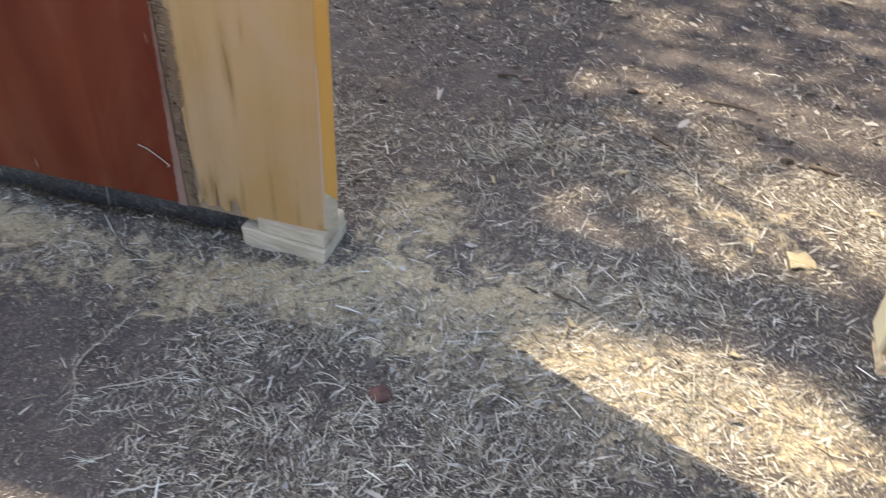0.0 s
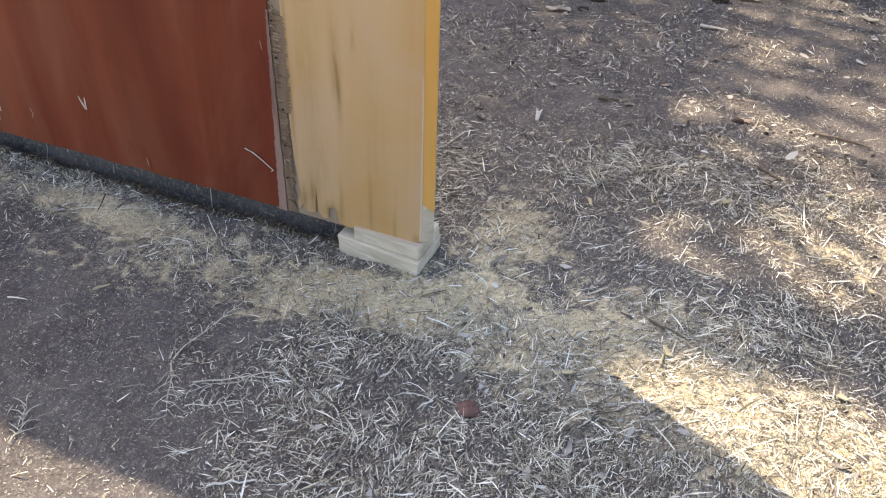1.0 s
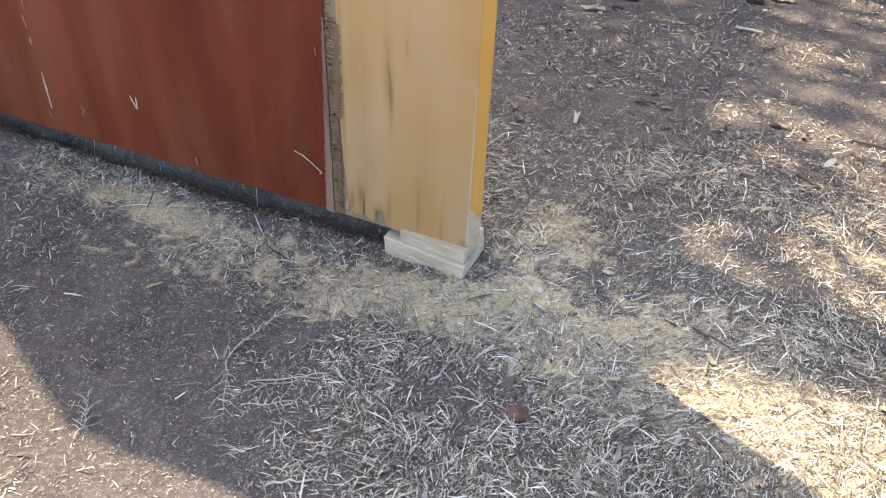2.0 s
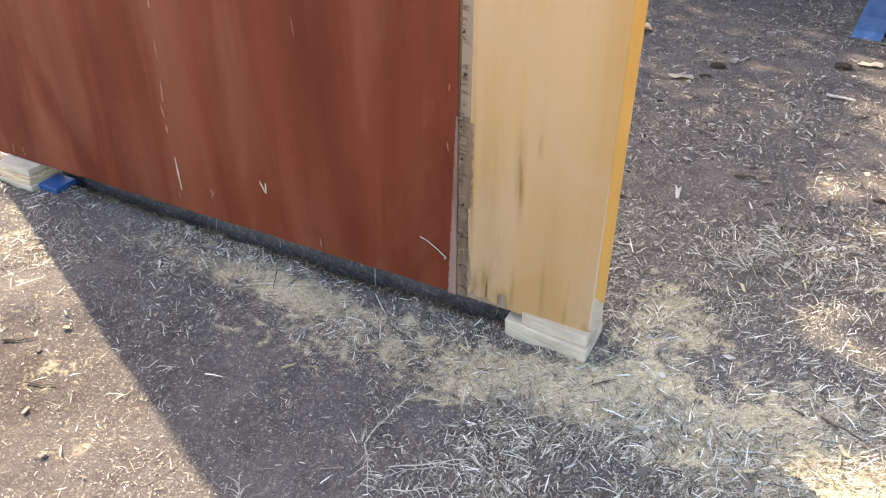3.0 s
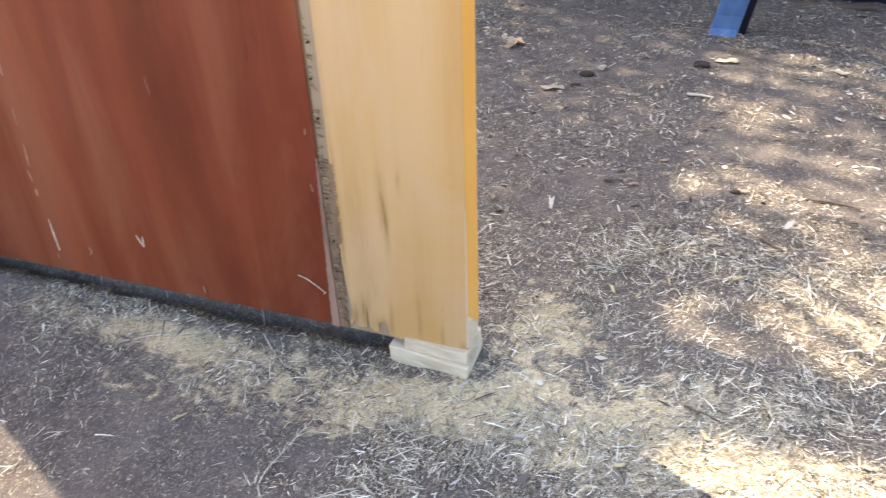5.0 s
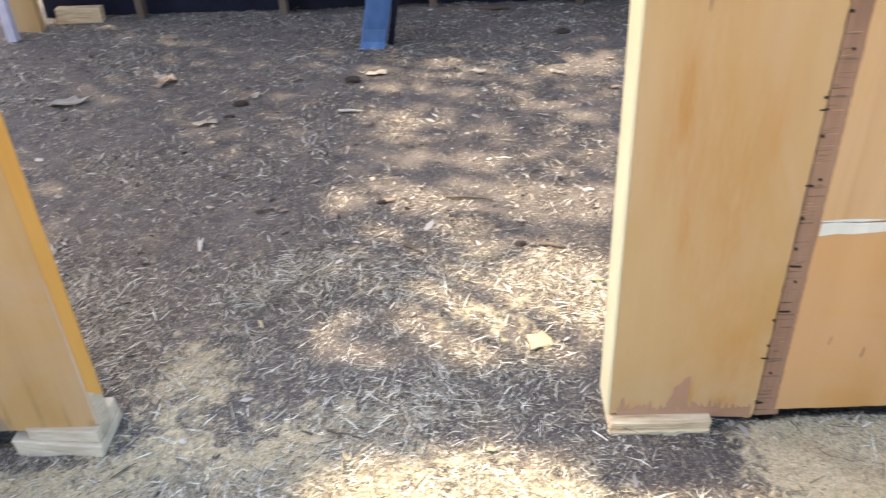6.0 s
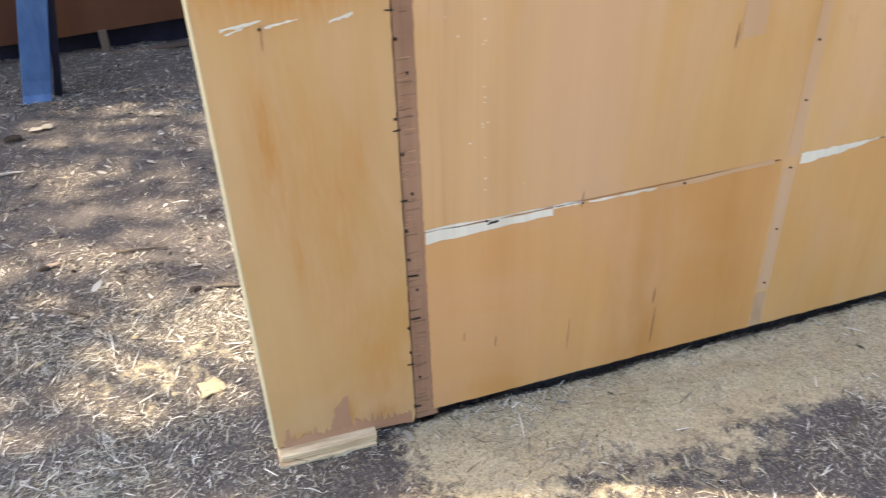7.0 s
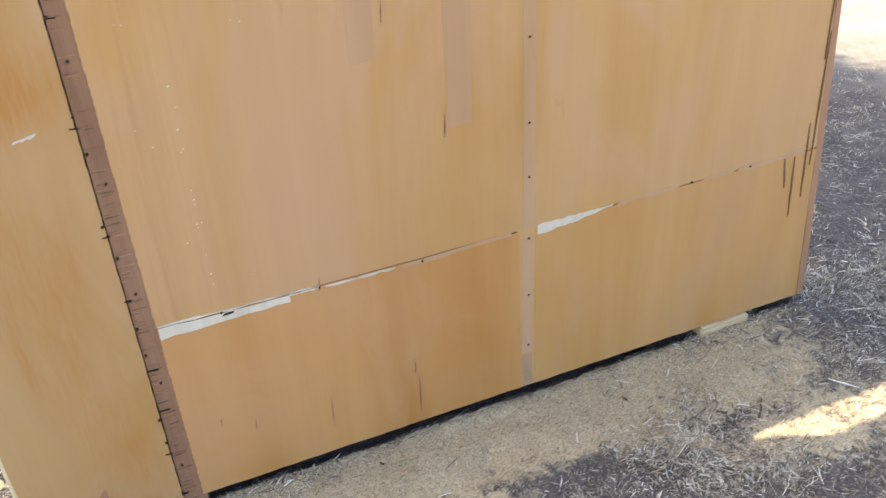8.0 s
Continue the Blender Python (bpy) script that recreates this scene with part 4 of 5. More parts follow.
def strips(name, x, y, length, width, lift, rng, mat, label, category, short=False):
    """Bent thin strips lying on the earth, as one mesh."""
    n = len(x)
    ang = rng.uniform(0, 2 * math.pi, n)
    swept = rng.uniform(0, 1, n) < 0.35
    ang = np.where(swept, 9.0 * patches(x * 0.6, y * 0.6, 12) + rng.normal(0, 0.45, n), ang)
    bend = rng.normal(0, 1.0, n) * rng.choice([0.02, 0.1, 0.5], n, p=[0.7, 0.24, 0.06])
    ts = (-0.5, 0.0, 0.5)
    ends = rng.uniform(-0.001, 0.005, n), 0.001 + np.minimum(lift * rng.uniform(0.0, 1.8, n), rng.uniform(0.1, 0.45, n) * length)
    hs = (ends[0], (ends[0] + ends[1]) / 2 + rng.uniform(-0.001, 0.003, n), ends[1])
    ws = (0.8, 1.0, 0.25)
    if short:
        ts, hs, ws = (-0.5, 0.5), (hs[0], hs[2]), (1.0, 0.6)
    rows = []
    for t, h, w in zip(ts, hs, ws):
        a = ang + bend * (t * 1.2)
        cx, cy = x + np.cos(a) * length * t, y + np.sin(a) * length * t
        z = ground_height(cx, cy) + h
        px, py = -np.sin(a) * width * w / 2, np.cos(a) * width * w / 2
        roll = rng.uniform(-0.4, 0.4, n) * width
        rows += [np.stack([cx - px, cy - py, z - roll], -1), np.stack([cx + px, cy + py, z + roll], -1)]
    verts = np.stack(rows, 1).reshape(-1, 3)
    base = (np.arange(n) * len(rows))[:, None]
    faces = np.concatenate([base + 2 * k + np.array([0, 1, 3, 2]) for k in range(len(ts) - 1)], 0)
    me = bpy.data.meshes.new(name)
    me.vertices.add(len(verts))
    me.vertices.foreach_set("co", verts.astype(np.float32).ravel())
    me.loops.add(faces.size)
    me.loops.foreach_set("vertex_index", faces.astype(np.int32).ravel())
    me.polygons.add(len(faces))
    me.polygons.foreach_set("loop_start", np.arange(0, faces.size, 4, dtype=np.int32))
    me.update(calc_edges=True)
    me.materials.append(mat)
    return tagged(new(name, me), label, category, kind="stuff")


rs = np.random.default_rng(7)
x, y = scatter(105000, -3.9, 4.2, 0.0, 2.6, rs, False)
x2, y2 = scatter(110000, -3.9, 4.2, 0.0, 2.6, rs, True)
x3, y3 = scatter(60000, -3.4, 3.4, 2.6, 6.4, rs, False)
x4, y4 = scatter(70000, 3.4, 6.8, 0.4, 4.6, rs, True)
x, y = np.concatenate([x, x2, x3, x4]), np.concatenate([y, y2, y3, y4])
size = np.clip(np.exp(rs.normal(-4.38, 0.68, len(x))), 0.004, 0.13)
strips("dry_straw", x, y, size, rs.uniform(0.0008, 0.0022, len(x)) + 0.026 * np.minimum(size, 0.06) * rs.uniform(0.2, 1.6, len(x)), 0.017, rs, straw_mat, "pale dry straw and grass blades strewn over the earth", "straw")
x, y = scatter(330000, -3.7, 3.9, 0.3, 2.9, rs, False, True)
x2, y2 = scatter(100000, -3.0, 3.2, 2.9, 6.2, rs, False, True)
x, y = np.concatenate([x, x2]), np.concatenate([y, y2])
strips("chaff", x, y, np.clip(np.exp(rs.normal(-5.35, 0.5, len(x))), 0.0015, 0.014), rs.uniform(0.0008, 0.0028, len(x)), 0.004, rs, chaff_mat, "fine broken chaff and wood crumbs on the earth", "chaff", True)
x, y = rs.uniform(-3.2, 3.7, 900000), rs.uniform(1.0, 2.6, 900000)
keep = rs.uniform(0.12, 1.5, len(x)) < sawdust_at(x, y)
keep &= ~((y > 1.6) & (y < 1.73) & ((x < -0.92) | (x > 0.6)))
x, y = x[keep][:150000], y[keep][:150000]
strips("sawdust_crumbs", x, y, rs.uniform(0.002, 0.007, len(x)), rs.uniform(0.001, 0.0028, len(x)), 0.0016, rs, crumb_mat, "pale yellow sawdust crumbs spilt along the walls", "sawdust", True)


n = 6500
x = np.where(rs.uniform(0, 1, n) < 0.7, rs.uniform(-3.3, -1.2, n), rs.uniform(1.0, 3.45, n))
y = np.where(x < 0, 1.64, 1.612) + rs.normal(0, 0.018, n)
strips("root_fringe", x, y, np.clip(np.exp(rs.normal(-4.0, 0.4, n)), 0.006, 0.05), rs.uniform(0.0007, 0.0018, n), 0.014, rs, fringe_mat, "brown roots and dry straw along the foot of the walls", "roots")
x, y = scatter(7500, -2.9, 2.6, 2.5, 6.0, rs, False)
x2, y2 = scatter(2000, -4.0, 4.0, 0.4, 2.5, rs, False)
x, y = np.concatenate([x, x2]), np.concatenate([y, y2])
strips("leaf_litter", x, y, np.clip(np.exp(rs.normal(-3.75, 0.5, len(x))), 0.01, 0.08), np.clip(np.exp(rs.normal(-4.95, 0.5, len(x))), 0.003, 0.022), 0.012, rs, litter_mat, "flat scraps of dead leaves and bark on the earth", "litter")


def dry_weed(x, y, ang, length, rng):
    """A flattened dry weed: a bent stem with short side shoots."""
    def stem(px, py, a, n, step, r, turn):
        bm, prev, spots = bmesh.new(), None, []
        for i in range(n + 1):
            z = gz(px, py) + 0.006 + 0.006 * math.sin(i * 1.3)
            rr = r * (1 - 0.7 * i / n)
            ring = [bm.verts.new((px - math.sin(a) * rr * u, py + math.cos(a) * rr * u, z + rr * v)) for u, v in ((1, 0), (0, 1), (-1, 0), (0, -1))]
            if prev:
                for k in range(4):
                    bm.faces.new((prev[k], prev[(k + 1) % 4], ring[(k + 1) % 4], ring[k]))
            prev = ring
            spots.append((px, py, a))
            a += rng.uniform(-turn, turn)
            px, py = px + math.cos(a) * step, py + math.sin(a) * step
        return bm, spots
    weed = thing("dry_weed", "bleached dry weed stem flattened on the earth", "weed", group="dry weeds")
    bm, spots = stem(x, y, ang, 9, length / 9, 0.0022, 0.1)
    part("stem", bm, weed_mat, weed)
    for px, py, a in spots[2:]:
        for side in (-1, 1):
            if rng.random() < 0.75:
                part("shoot", stem(px, py, a + side * rng.uniform(0.5, 1.0), 3, rng.uniform(0.008, 0.02), 0.0017, 0.3)[0], weed_mat, weed)
    return weed


wr = random.Random(4)
for wx, wy, wa, wl in ((-1.376, 0.985, 1.63, 0.35), (-1.376, 0.98, -0.95, 0.2), (-1.09, 1.04, 3.7, 0.24), (-2.15, 1.44, 0.55, 0.3), (-1.54, 0.59, 1.9, 0.14), (-1.05, 0.72, 0.4, 0.11), (-1.13, 1.49, -0.8, 0.12), (-1.24, 0.86, 0.5, 0.18), (-0.05, 1.72, -0.5, 0.16), (2.7, 0.9, 0.4, 0.16)):
    dry_weed(wx, wy, wa, wl, wr)


def straw_tuft(x, y, blades, reach, spread, way, rng):
    """Dry grass blades that fan out from one root, flattened and a little raised."""
    bm = bmesh.new()
    for _ in range(blades):
        a, l = way + rng.uniform(-spread, spread), reach * rng.uniform(0.35, 1.0)
        px, py = x + rng.gauss(0, 0.12) * reach, y + rng.gauss(0, 0.12) * reach
        w, rise, prev = rng.uniform(0.0006, 0.0014), rng.uniform(0.05, 0.45) * l, None
        base = gz(px, py)
        for i in range(4):
            f = i / 3
            z = max(base + rise * math.sin(2.0 * f) + 0.002, gz(px, py) + 0.002)
            k = w * (1 - 0.85 * f)
            pair = [bm.verts.new((px - math.sin(a) * k, py + math.cos(a) * k, z)), bm.verts.new((px + math.sin(a) * k, py - math.cos(a) * k, z + 0.001))]
            if prev:
                bm.faces.new((prev[0], prev[1], pair[1], pair[0]))
            prev = pair
            a += rng.uniform(-0.25, 0.25)
            px, py = px + math.cos(a) * l / 3, py + math.sin(a) * l / 3
    return tagged(link("straw_tuft", bm, straw_mat), "tuft of bleached dry grass pressed into the earth", "grass tuft", "straw tufts")


tr = random.Random(14)
for tx, ty, n, r, sp, way in ((-1.385, 0.99, 16, 0.09, 0.75, 1.7), (-1.33, 0.92, 7, 0.05, 1.2, 1.6), (-1.565, 0.64, 10, 0.07, 1.0, 1.5), (-0.58, 2.3, 90, 0.13, 3.14, 0), (-0.68, 2.33, 40, 0.1, 3.14, 0), (-0.46, 2.44, 60, 0.13, 3.14, 0), (-0.36, 2.3, 30, 0.1, 3.14, 0), (-0.5, 2.62, 30, 0.1, 3.14, 0), (0.23, 1.66, 40, 0.09, 3.14, 0), (-1.045, 1.4, 14, 0.08, 1.2, -0.8), (-0.73, 1.0, 16, 0.09, 1.0, 1.0), (-0.29, 1.01, 22, 0.09, 3.14, 0), (-0.69, 1.1, 16, 0.08, 3.14, 0), (2.62, 0.75, 18, 0.08, 1.2, 1.2), (2.0, 0.9, 16, 0.08, 1.3, 1.4), (3.3, 1.62, 20, 0.07, 3.14, 0), (3.4, 1.5, 14, 0.06, 3.14, 0)):
    straw_tuft(tx, ty, n, r, sp, way, tr)
for _ in range(12):
    straw_tuft(tr.uniform(-3.2, -1.9), tr.gauss(0.75, 0.16), tr.randint(6, 12), tr.uniform(0.035, 0.06), tr.uniform(0.8, 3.14), tr.uniform(0, 6.28), tr)
for _ in range(70):
    straw_tuft(tr.gauss(-0.5, 0.45), tr.gauss(0.9, 0.2), tr.randint(6, 16), tr.uniform(0.04, 0.085), tr.uniform(0.5, 1.6), tr.uniform(0, 6.28), tr)
for _ in range(60):
    straw_tuft(tr.uniform(-0.8, 0.9), tr.uniform(1.3, 3.4), tr.randint(6, 14), tr.uniform(0.04, 0.08), tr.uniform(0.6, 3.14), tr.uniform(0, 6.28), tr)
for _ in range(60):
    tx, ty = tr.uniform(1.4, 4.4), tr.uniform(0.5, 2.4)
    if ty < 1.1 or tx > 3.6:
        straw_tuft(tx, ty, tr.randint(6, 14), tr.uniform(0.04, 0.08), tr.uniform(0.6, 1.6), tr.uniform(0, 6.28), tr)


def twig(x0, y0, x1, y1, r, mat, label, rng):
    """A crooked thin stick lying on the earth between two places."""
    bm, prev, n = bmesh.new(), None, 6
    d = Vector((x1 - x0, y1 - y0, 0))
    side = Vector((-d.y, d.x, 0)).normalized()
    for i in range(n + 1):
        f = i / n
        p = Vector((x0, y0, 0)) + d * f + side * (rng.uniform(-0.05, 0.05) * d.length if 0 < i < n else 0)
        p.z = gz(p.x, p.y) + 0.005 + r
        k = r * (1.1 - 0.5 * f) * rng.uniform(0.85, 1.15)
        ring = [bm.verts.new(p + side * k * u + Vector((0, 0, k * v))) for u, v in ((1, 0), (0.4, 0.9), (-0.6, 0.8), (-1, 0), (-0.4, -0.9), (0.6, -0.8))]
        if prev:
            for j in range(6):
                bm.faces.new((prev[j], prev[(j + 1) % 6], ring[(j + 1) % 6], ring[j]))
        else:
            bm.faces.new(ring[::-1])
        prev = ring
    bm.faces.new(prev)
    return tagged(link("twig", bm, mat), label, "twig", "twigs")


for xa, ya, xb, yb, r, mat in ((-0.243, 1.609, -0.135, 1.571, 0.0035, bark_mat), (-0.232, 1.606, -0.14, 1.566, 0.002, weed_mat), (-0.421, 1.38, -0.33, 1.421, 0.0028, weed_mat), (-0.766, 1.446, -0.744, 1.519, 0.0028, chip_mat), (-0.34, 1.116, -0.216, 1.264, 0.003, bark_mat), (-1.262, 0.929, -1.08, 1.036, 0.0024, weed_mat), (-1.032, 0.675, -0.934, 0.73, 0.0034, white_litter),
                               (-2.68, 0.8, -2.6, 0.87, 0.004, bark_mat), (-2.44, 0.7, -2.36, 0.74, 0.004, bark_mat), (-0.5, 4.07, -0.36, 4.05, 0.008, white_litter), (0.1, 3.06, 0.32, 3.02, 0.006, bark_mat), (-0.06, 2.66, 0.02, 2.58, 0.006, bark_mat), (-0.75, 2.98, -0.66, 2.99, 0.007, bark_mat), (0.5, 2.62, 0.6, 2.57, 0.008, bark_mat), (2.9, 1.12, 2.98, 1.2, 0.004, bark_mat)):
    twig(xa, ya, xb, yb, r, mat, "crooked bare twig lying on the earth" if mat is bark_mat else "bleached thin stalk lying on the earth", wr)


def lump(name, x, y, sx, sy, sz, mat, label, category, seed, group=""):
    rng = random.Random(seed)
    bm = bmesh.new()
    bmesh.ops.create_icosphere(bm, subdivisions=2, radius=1.0)
    off = Vector((seed * 3.1, seed * 1.7, 0))
    for v in bm.verts:
        k = 1 + 0.3 * noise.noise(v.co * 1.6 + off) + 0.12 * noise.noise(v.co * 4 + off)
        v.co = Vector((v.co.x * sx * k + x, v.co.y * sy * k + y, v.co.z * sz * k + gz(x, y) + sz * 0.55))
    return tagged(link(name, bm, mat), label, category, group)


lump("stone", -0.575, 1.1, 0.029, 0.027, 0.015, stone_mat, "small reddish-brown stone among straw", "stone", 1)
for i, (sx, sy, r) in enumerate(((-1.09, 4.24, 0.036), (-1.118, 4.06, 0.026), (-0.46, 4.5, 0.04), (-0.18, 3.03, 0.02), (0.42, 2.62, 0.022), (1.2, 4.0, 0.04), (0.9, 5.3, 0.04))):
    lump("soil_clod", sx, sy, r * 1.25, r * 0.8, r * 0.5, dark_clump, "dark crumbly soil clod on the earth", "clod", i + 3, "soil clods")


def leaf(x, y, size, ang, mat, label, seed, name="dry_leaf"):
    rng = random.Random(seed)
    bm = bmesh.new()
    c = bm.verts.new((0, 0, 0.006))
    n, rim = 11, []
    for i in range(n):
        a = 2 * math.pi * i / n
        r = size * (0.34 + 0.22 * abs(math.cos(a)) + rng.uniform(-0.14, 0.14))
        rim.append(bm.verts.new((r * math.cos(a), 0.65 * r * math.sin(a), 0.004 + rng.uniform(0, 0.3) * size * 0.5)))
    for i in range(n):
        bm.faces.new((c, rim[i], rim[(i + 1) % n]))
    bmesh.ops.solidify(bm, geom=bm.faces[:], thickness=0.0015)
    bmesh.ops.transform(bm, matrix=pose(x, y, gz(x, y) + 0.004, 0, 0, ang), verts=bm.verts)
    return tagged(link(name, bm, mat), label, "leaf", "fallen leaves")


leaf(-1.64, 4.62, 0.17, 70, dead_leaf, "pinkish dry leaf curled on the earth", 1)
leaf(-2.14, 4.32, 0.2, 20, white_litter, "bleached white leaf on the earth", 2)
leaf(-1.227, 3.99, 0.12, 15, white_litter, "bleached white leaf on the earth", 3)
leaf(-1.02, 4.35, 0.09, 100, white_litter, "bleached white leaf on the earth", 4)
leaf(-0.328, 4.614, 0.11, 10, white_litter, "bleached white leaf on the earth", 5)
leaf(0.78, 4.55, 0.09, 140, white_litter, "bleached white leaf on the earth", 6)
leaf(-0.62, 2.98, 0.05, 30, dead_leaf, "pinkish dry leaf curled on the earth", 7)
leaf(0.3, 4.62, 0.1, 170, white_litter, "bleached white leaf on the earth", 8)
leaf(-0.15, 3.05, 0.06, 10, dead_leaf, "pinkish dry leaf curled on the earth", 9)
lr = random.Random(9)
for i in range(46):
    leaf(lr.uniform(-2.6, 1.6), lr.uniform(2.5, 5.6), lr.uniform(0.02, 0.055), lr.uniform(0, 360), lr.choice((dead_leaf, white_litter, white_litter)), "small bleached leaf scrap on the earth", 20 + i)


def chip(x, y, pts, ang, mat, label):
    bm = bmesh.new()
    low = [bm.verts.new((px, py, 0)) for px, py in pts]
    top = [bm.verts.new((px, py, 0.006)) for px, py in pts]
    bm.faces.new(low[::-1])
    bm.faces.new(top)
    for i in range(len(pts)):
        j = (i + 1) % len(pts)
        bm.faces.new((low[i], low[j], top[j], top[i]))
    bmesh.ops.transform(bm, matrix=pose(x, y, gz(x, y) + 0.008, 5, 4, ang), verts=bm.verts)
    return tagged(link("wood_chip", soften(bm, 0.0015, 1), mat), label, "wood chip", "wood chips")


chip(0.437, 1.985, ((-0.045, -0.035), (-0.01, -0.03), (0.04, -0.04), (0.045, 0.0), (0.03, 0.045), (0.0, 0.03), (-0.03, 0.04), (-0.035, 0.0)), 20, chip_mat, "pale yellow flat wood chip on the earth")
chip(-0.93, 2.72, ((-0.006, -0.05), (0.006, -0.05), (0.014, 0.05), (0.0, 0.02), (-0.012, 0.05)), 12, white_litter, "pale forked stick lying on the earth")
for i, (sx, sy, size, ang) in enumerate(((-2.55, 0.95, 0.05, 30), (-2.9, 1.05, 0.06, 60), (-3.0, 0.78, 0.05, 20), (-2.35, 0.62, 0.05, 100), (-3.3, 1.2, 0.07, 45), (-2.7, 0.64, 0.07, 150), (-2.15, 0.52, 0.05, 80), (-3.35, 0.9, 0.1, 10))):
    leaf(sx, sy, size * 0.5, ang, dead_leaf, "brown curled bark scrap in the dust", 90 + i, "bark_scrap")
cr = random.Random(31)
for i in range(40):
    cx, cy = cr.uniform(-2.4, 3.0), cr.choice((cr.uniform(1.1, 1.5), cr.uniform(1.85, 2.6)))
    l, w = cr.uniform(0.008, 0.028), cr.uniform(0.003, 0.009)
    chip(cx, cy, ((-l, -w), (l * 0.8, -w * 0.7), (l, w * 0.5), (-l * 0.7, w)), cr.uniform(0, 360), chip_mat, "small pale wood splinter on the earth")
# the pale twig caught on the red sheet
tw = bmesh.new()
path = [(-1.532, 0.264), (-1.505, 0.257), (-1.47, 0.236), (-1.436, 0.212), (-1.443, 0.205)]
for (xa, za), (xb, zb) in zip(path, path[1:]):
    d = Vector((xb - xa, 0, zb - za))
    bmesh.ops.create_cone(tw, cap_ends=True, segments=6, radius1=0.0017, radius2=0.0014, depth=d.length * 1.06, matrix=Matrix.Translation(((xa + xb) / 2, WALL_Y - 0.005, (za + zb) / 2)) @ d.to_track_quat("Z", "Y").to_matrix().to_4x4())
tagged(link("straw_twig", tw, weed_mat), "pale straw twig caught on the red sheet", "twig")


# ---- the trees whose crowns shade the plot ----
LIT = [(-0.36, 3.03, 0.11, 0.15, 0.0), (0.24, 3.07, 0.42, 0.17, 0.0), (0.62, 2.95, 0.25, 0.16, 0.0), (0.66, 2.43, 0.17, 0.15, 0.0), (0.36, 3.45, 0.28, 0.06, 0.25), (0.36, 2.12, 0.45, 0.3, 0.0), (-0.1, 2.05, 0.25, 0.18, 0.3),
       (0.93, 4.68, 0.3, 0.14, 0.0), (-0.36, 4.6, 0.1, 0.04, 0.0), (0.3, 4.57, 0.22, 0.04, 0.2), (-0.12, 3.95, 0.28, 0.09, 0.3), (0.3, 2.62, 0.3, 0.07, 0.5), (-0.15, 2.75, 0.12, 0.06, 0.3)]


def shaded(px, py, rng):
    """Whether a leaf may stand over this spot of the earth: gaps in the crown let the sun through."""
    if px > 3.2 and 1.2 < py < 3.0:
        return True
    if px > 0.58 and py < 1.72:
        return 1.375 - 0.42 * max(0.0, px - 0.95) < py and px < 1.6
    if py < 1.34 or (px > -0.25 and py < 1.44 + 0.1 * (px + 0.25)) or (px < -3.75 and py < 2.8) or px > 6.45:
        return False
    if px > -0.33 and py < 1.54:
        return rng.random() < 0.05 + 0.3 * max(0.0, -0.18 - px) / 0.15
    if px > -0.33 and py < 1.64:
        return rng.random() < 0.16
    if -0.42 < px < 0.9 and 1.64 <= py < 1.84:
        return rng.random() < 0.24
    if -0.42 < px < 1.6 and py < 4.9 and rng.random() < 0.7:
        return False
    for cx, cy, rx, ry, keep in LIT:
        if ((px - cx) / rx) ** 2 + ((py - cy) / ry) ** 2 < 1 and rng.random() > keep:
            return False
    return True


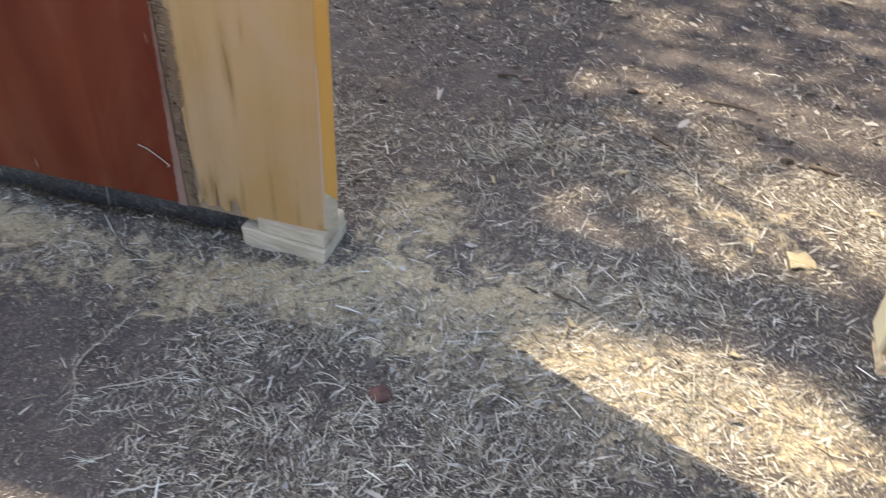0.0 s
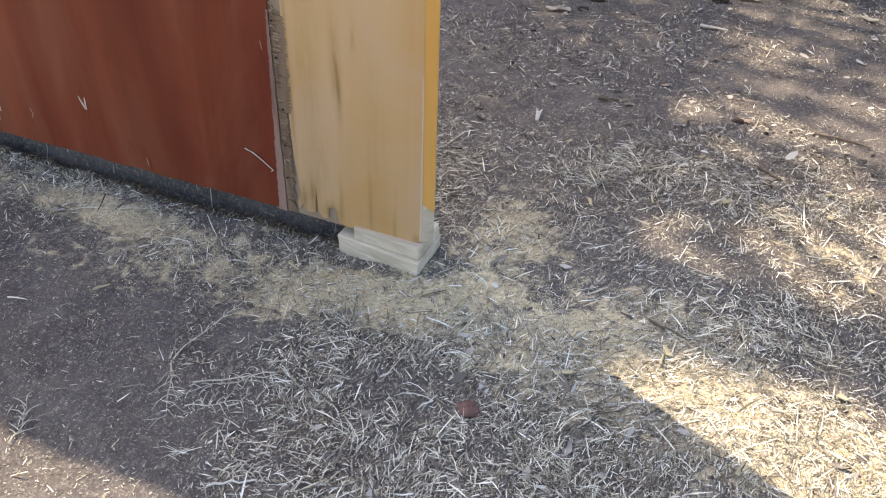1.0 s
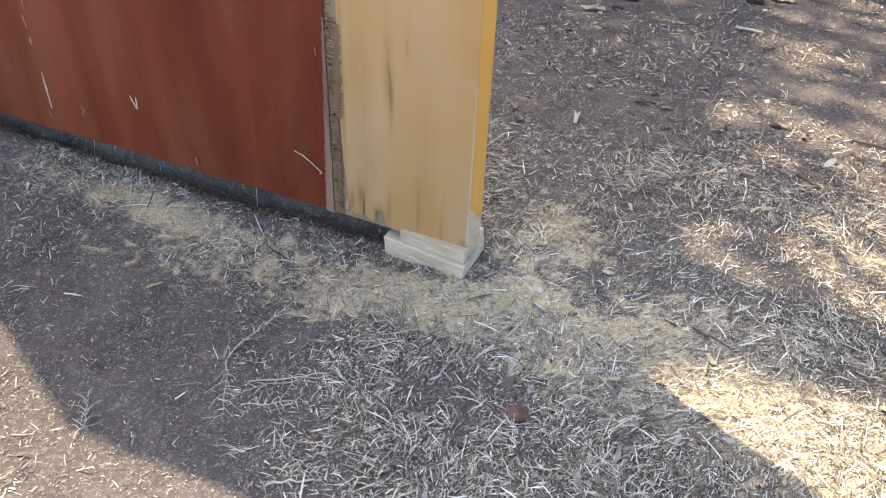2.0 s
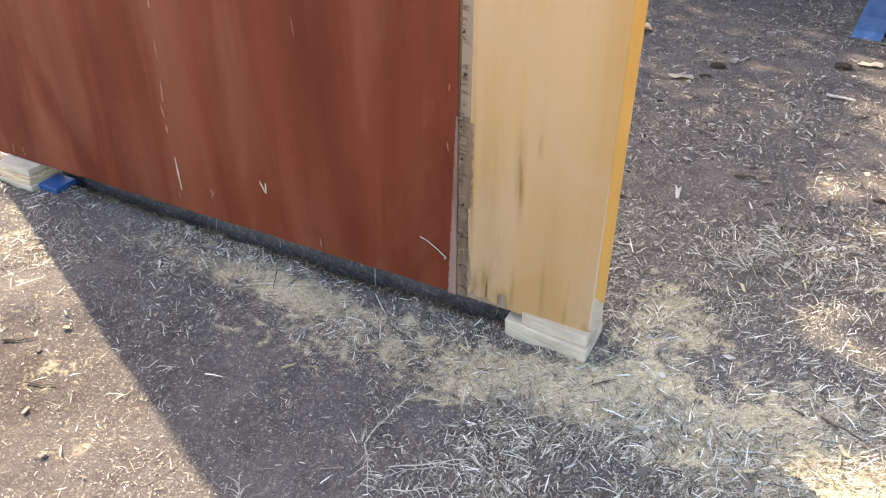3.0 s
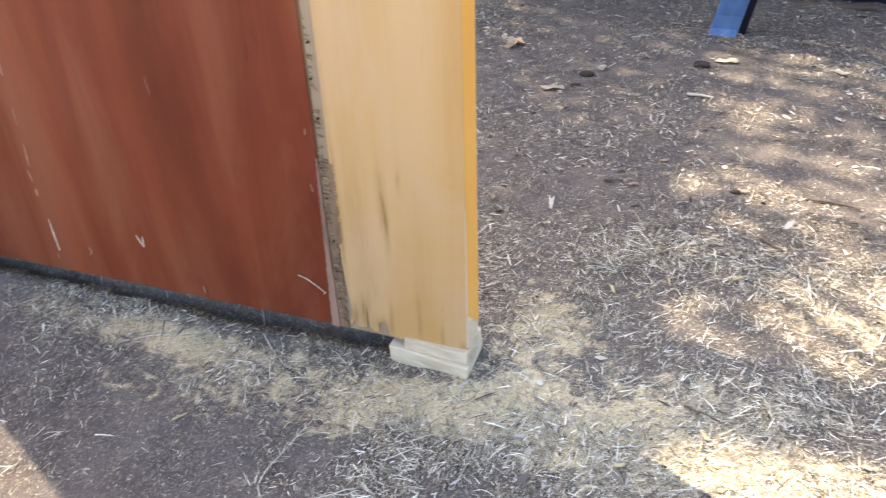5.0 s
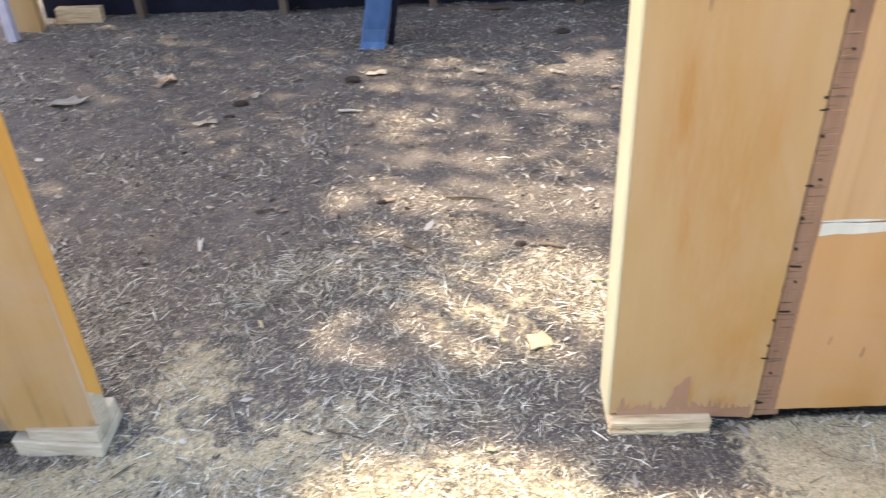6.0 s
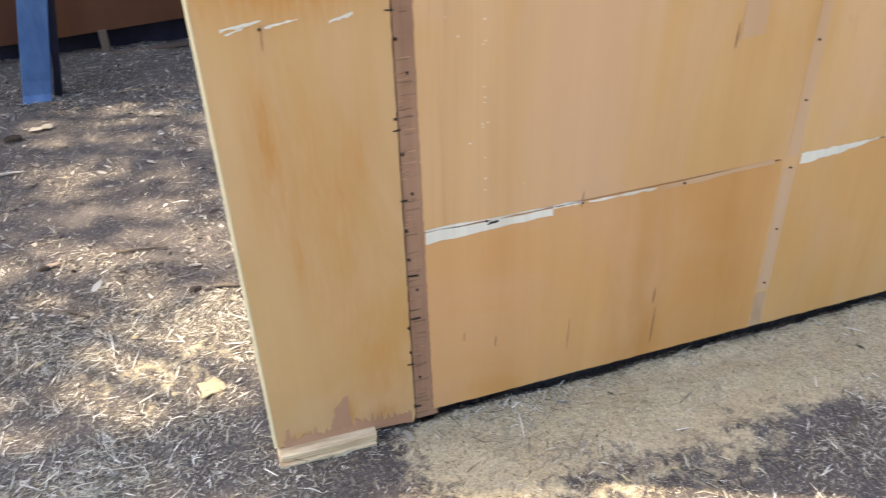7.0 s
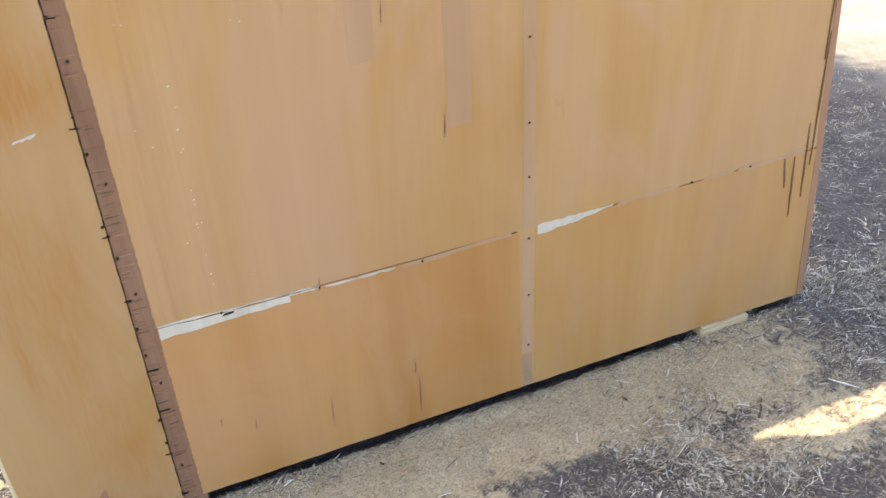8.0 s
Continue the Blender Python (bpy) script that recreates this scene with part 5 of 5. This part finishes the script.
def build_tree(name, trunk, clumps, count, seed, area):
    rng = random.Random(seed)
    tree = thing(name, "leafy tree with a rough brown trunk beyond the plot", "tree")
    bm = bmesh.new()
    def limb(a, b, r0, r1):
        d = Vector(b) - Vector(a)
        bmesh.ops.create_cone(bm, cap_ends=True, segments=10, radius1=r0, radius2=r1, depth=d.length, matrix=Matrix.Translation((Vector(a) + Vector(b)) / 2) @ d.to_track_quat("Z", "Y").to_matrix().to_4x4())
    fork = Vector((trunk[0] + 0.1, trunk[1] - 0.1, 5.6))
    limb((trunk[0], trunk[1], -0.1), fork, 0.3, 0.2)
    for cx, cy, cz, _ in clumps:
        mid = fork.lerp(Vector((cx, cy, cz)), 0.5) + Vector((0, 0, 0.35))
        limb(fork, mid, 0.1, 0.06)
        limb(mid, (cx, cy, cz + 0.2), 0.06, 0.02)
    part("trunk", bm, bark_mat, tree)
    vs, fs = [], []
    while len(fs) < count:
        cx, cy, cz, r = rng.choice(clumps)
        p = Vector((rng.gauss(0, 1), rng.gauss(0, 1), rng.gauss(0, 1))).normalized() * r * rng.random() ** 0.45
        p = Vector((cx + p.x, cy + p.y, cz + 0.6 * p.z))
        px, py = p.x + SUN_WAY.x * p.z / TAN_EL, p.y + SUN_WAY.y * p.z / TAN_EL
        if not shaded(px, py, rng) or not (area[0] < px < area[1] and area[2] < py < area[3]):
            continue
        m = Euler((rng.uniform(-0.9, 0.9), rng.uniform(-0.9, 0.9), rng.uniform(0, 6.28))).to_matrix()
        l, w = rng.uniform(0.06, 0.11), rng.uniform(0.03, 0.055)
        k = len(vs)
        for q in ((-l, 0, 0), (0, -w, 0.012), (l, 0, 0), (0, w, 0.012)):
            vs.append(tuple(p + m @ Vector(q)))
        fs.append((k, k + 1, k + 2, k + 3))
    me = bpy.data.meshes.new("crown")
    me.from_pydata(vs, [], fs)
    me.materials.append(leaf_mat)
    crown = new("crown", me)
    crown.parent = tree
    return tree


def over(px, py, h):
    return px - SUN_WAY.x * h / TAN_EL, py - SUN_WAY.y * h / TAN_EL, h


clumps_a = [(*over(px, py, 1.75 * h), r) for px, py, h, r in ((-0.55, 1.6, 5.0, 0.4), (-0.6, 1.75, 5.2, 0.4), (0.2, 1.75, 5.1, 0.5), (0.75, 1.5, 5.0, 0.5), (1.1, 1.45, 5.2, 0.45), (-2.6, 2.1, 4.8, 0.8), (-2.5, 2.3, 5.4, 0.9), (-3.2, 2.3, 5.0, 0.9), (-2.4, 3.2, 4.6, 1.3), (-1.0, 2.6, 5.2, 1.2), (-1.0, 4.2, 4.8, 1.4), (0.3, 3.0, 5.4, 1.3), (0.4, 4.6, 5.0, 1.4), (-2.2, 5.2, 5.2, 1.5), (1.4, 3.6, 5.7, 1.4), (1.6, 5.4, 5.2, 1.5), (-0.6, 6.2, 5.5, 1.5), (-1.6, 2.0, 4.7, 0.9), (-0.4, 2.2, 4.9, 0.9))]
clumps_b = [(*over(px, py, 1.75 * h), r) for px, py, h, r in ((3.9, 1.7, 5.2, 0.7), (3.7, 2.2, 5.4, 0.6), (4.6, 1.6, 5.2, 0.6), (4.6, 2.1, 5.2, 0.8), (4.0, 2.6, 5.4, 1.3), (5.2, 3.2, 5.2, 1.4), (4.4, 4.6, 5.6, 1.5), (6.0, 2.0, 5.0, 1.2), (2.8, 3.4, 5.8, 1.3), (2.8, 5.6, 5.6, 1.5), (6.0, 4.4, 5.4, 1.3))]
build_tree("tree", (-7.6, 7.6), clumps_a, 18500, 2, (-4.5, 3.0, 1.05, 8.0))
build_tree("tree", (-1.8, 8.8), clumps_b, 15000, 3, (2.0, 7.5, 1.2, 8.0))
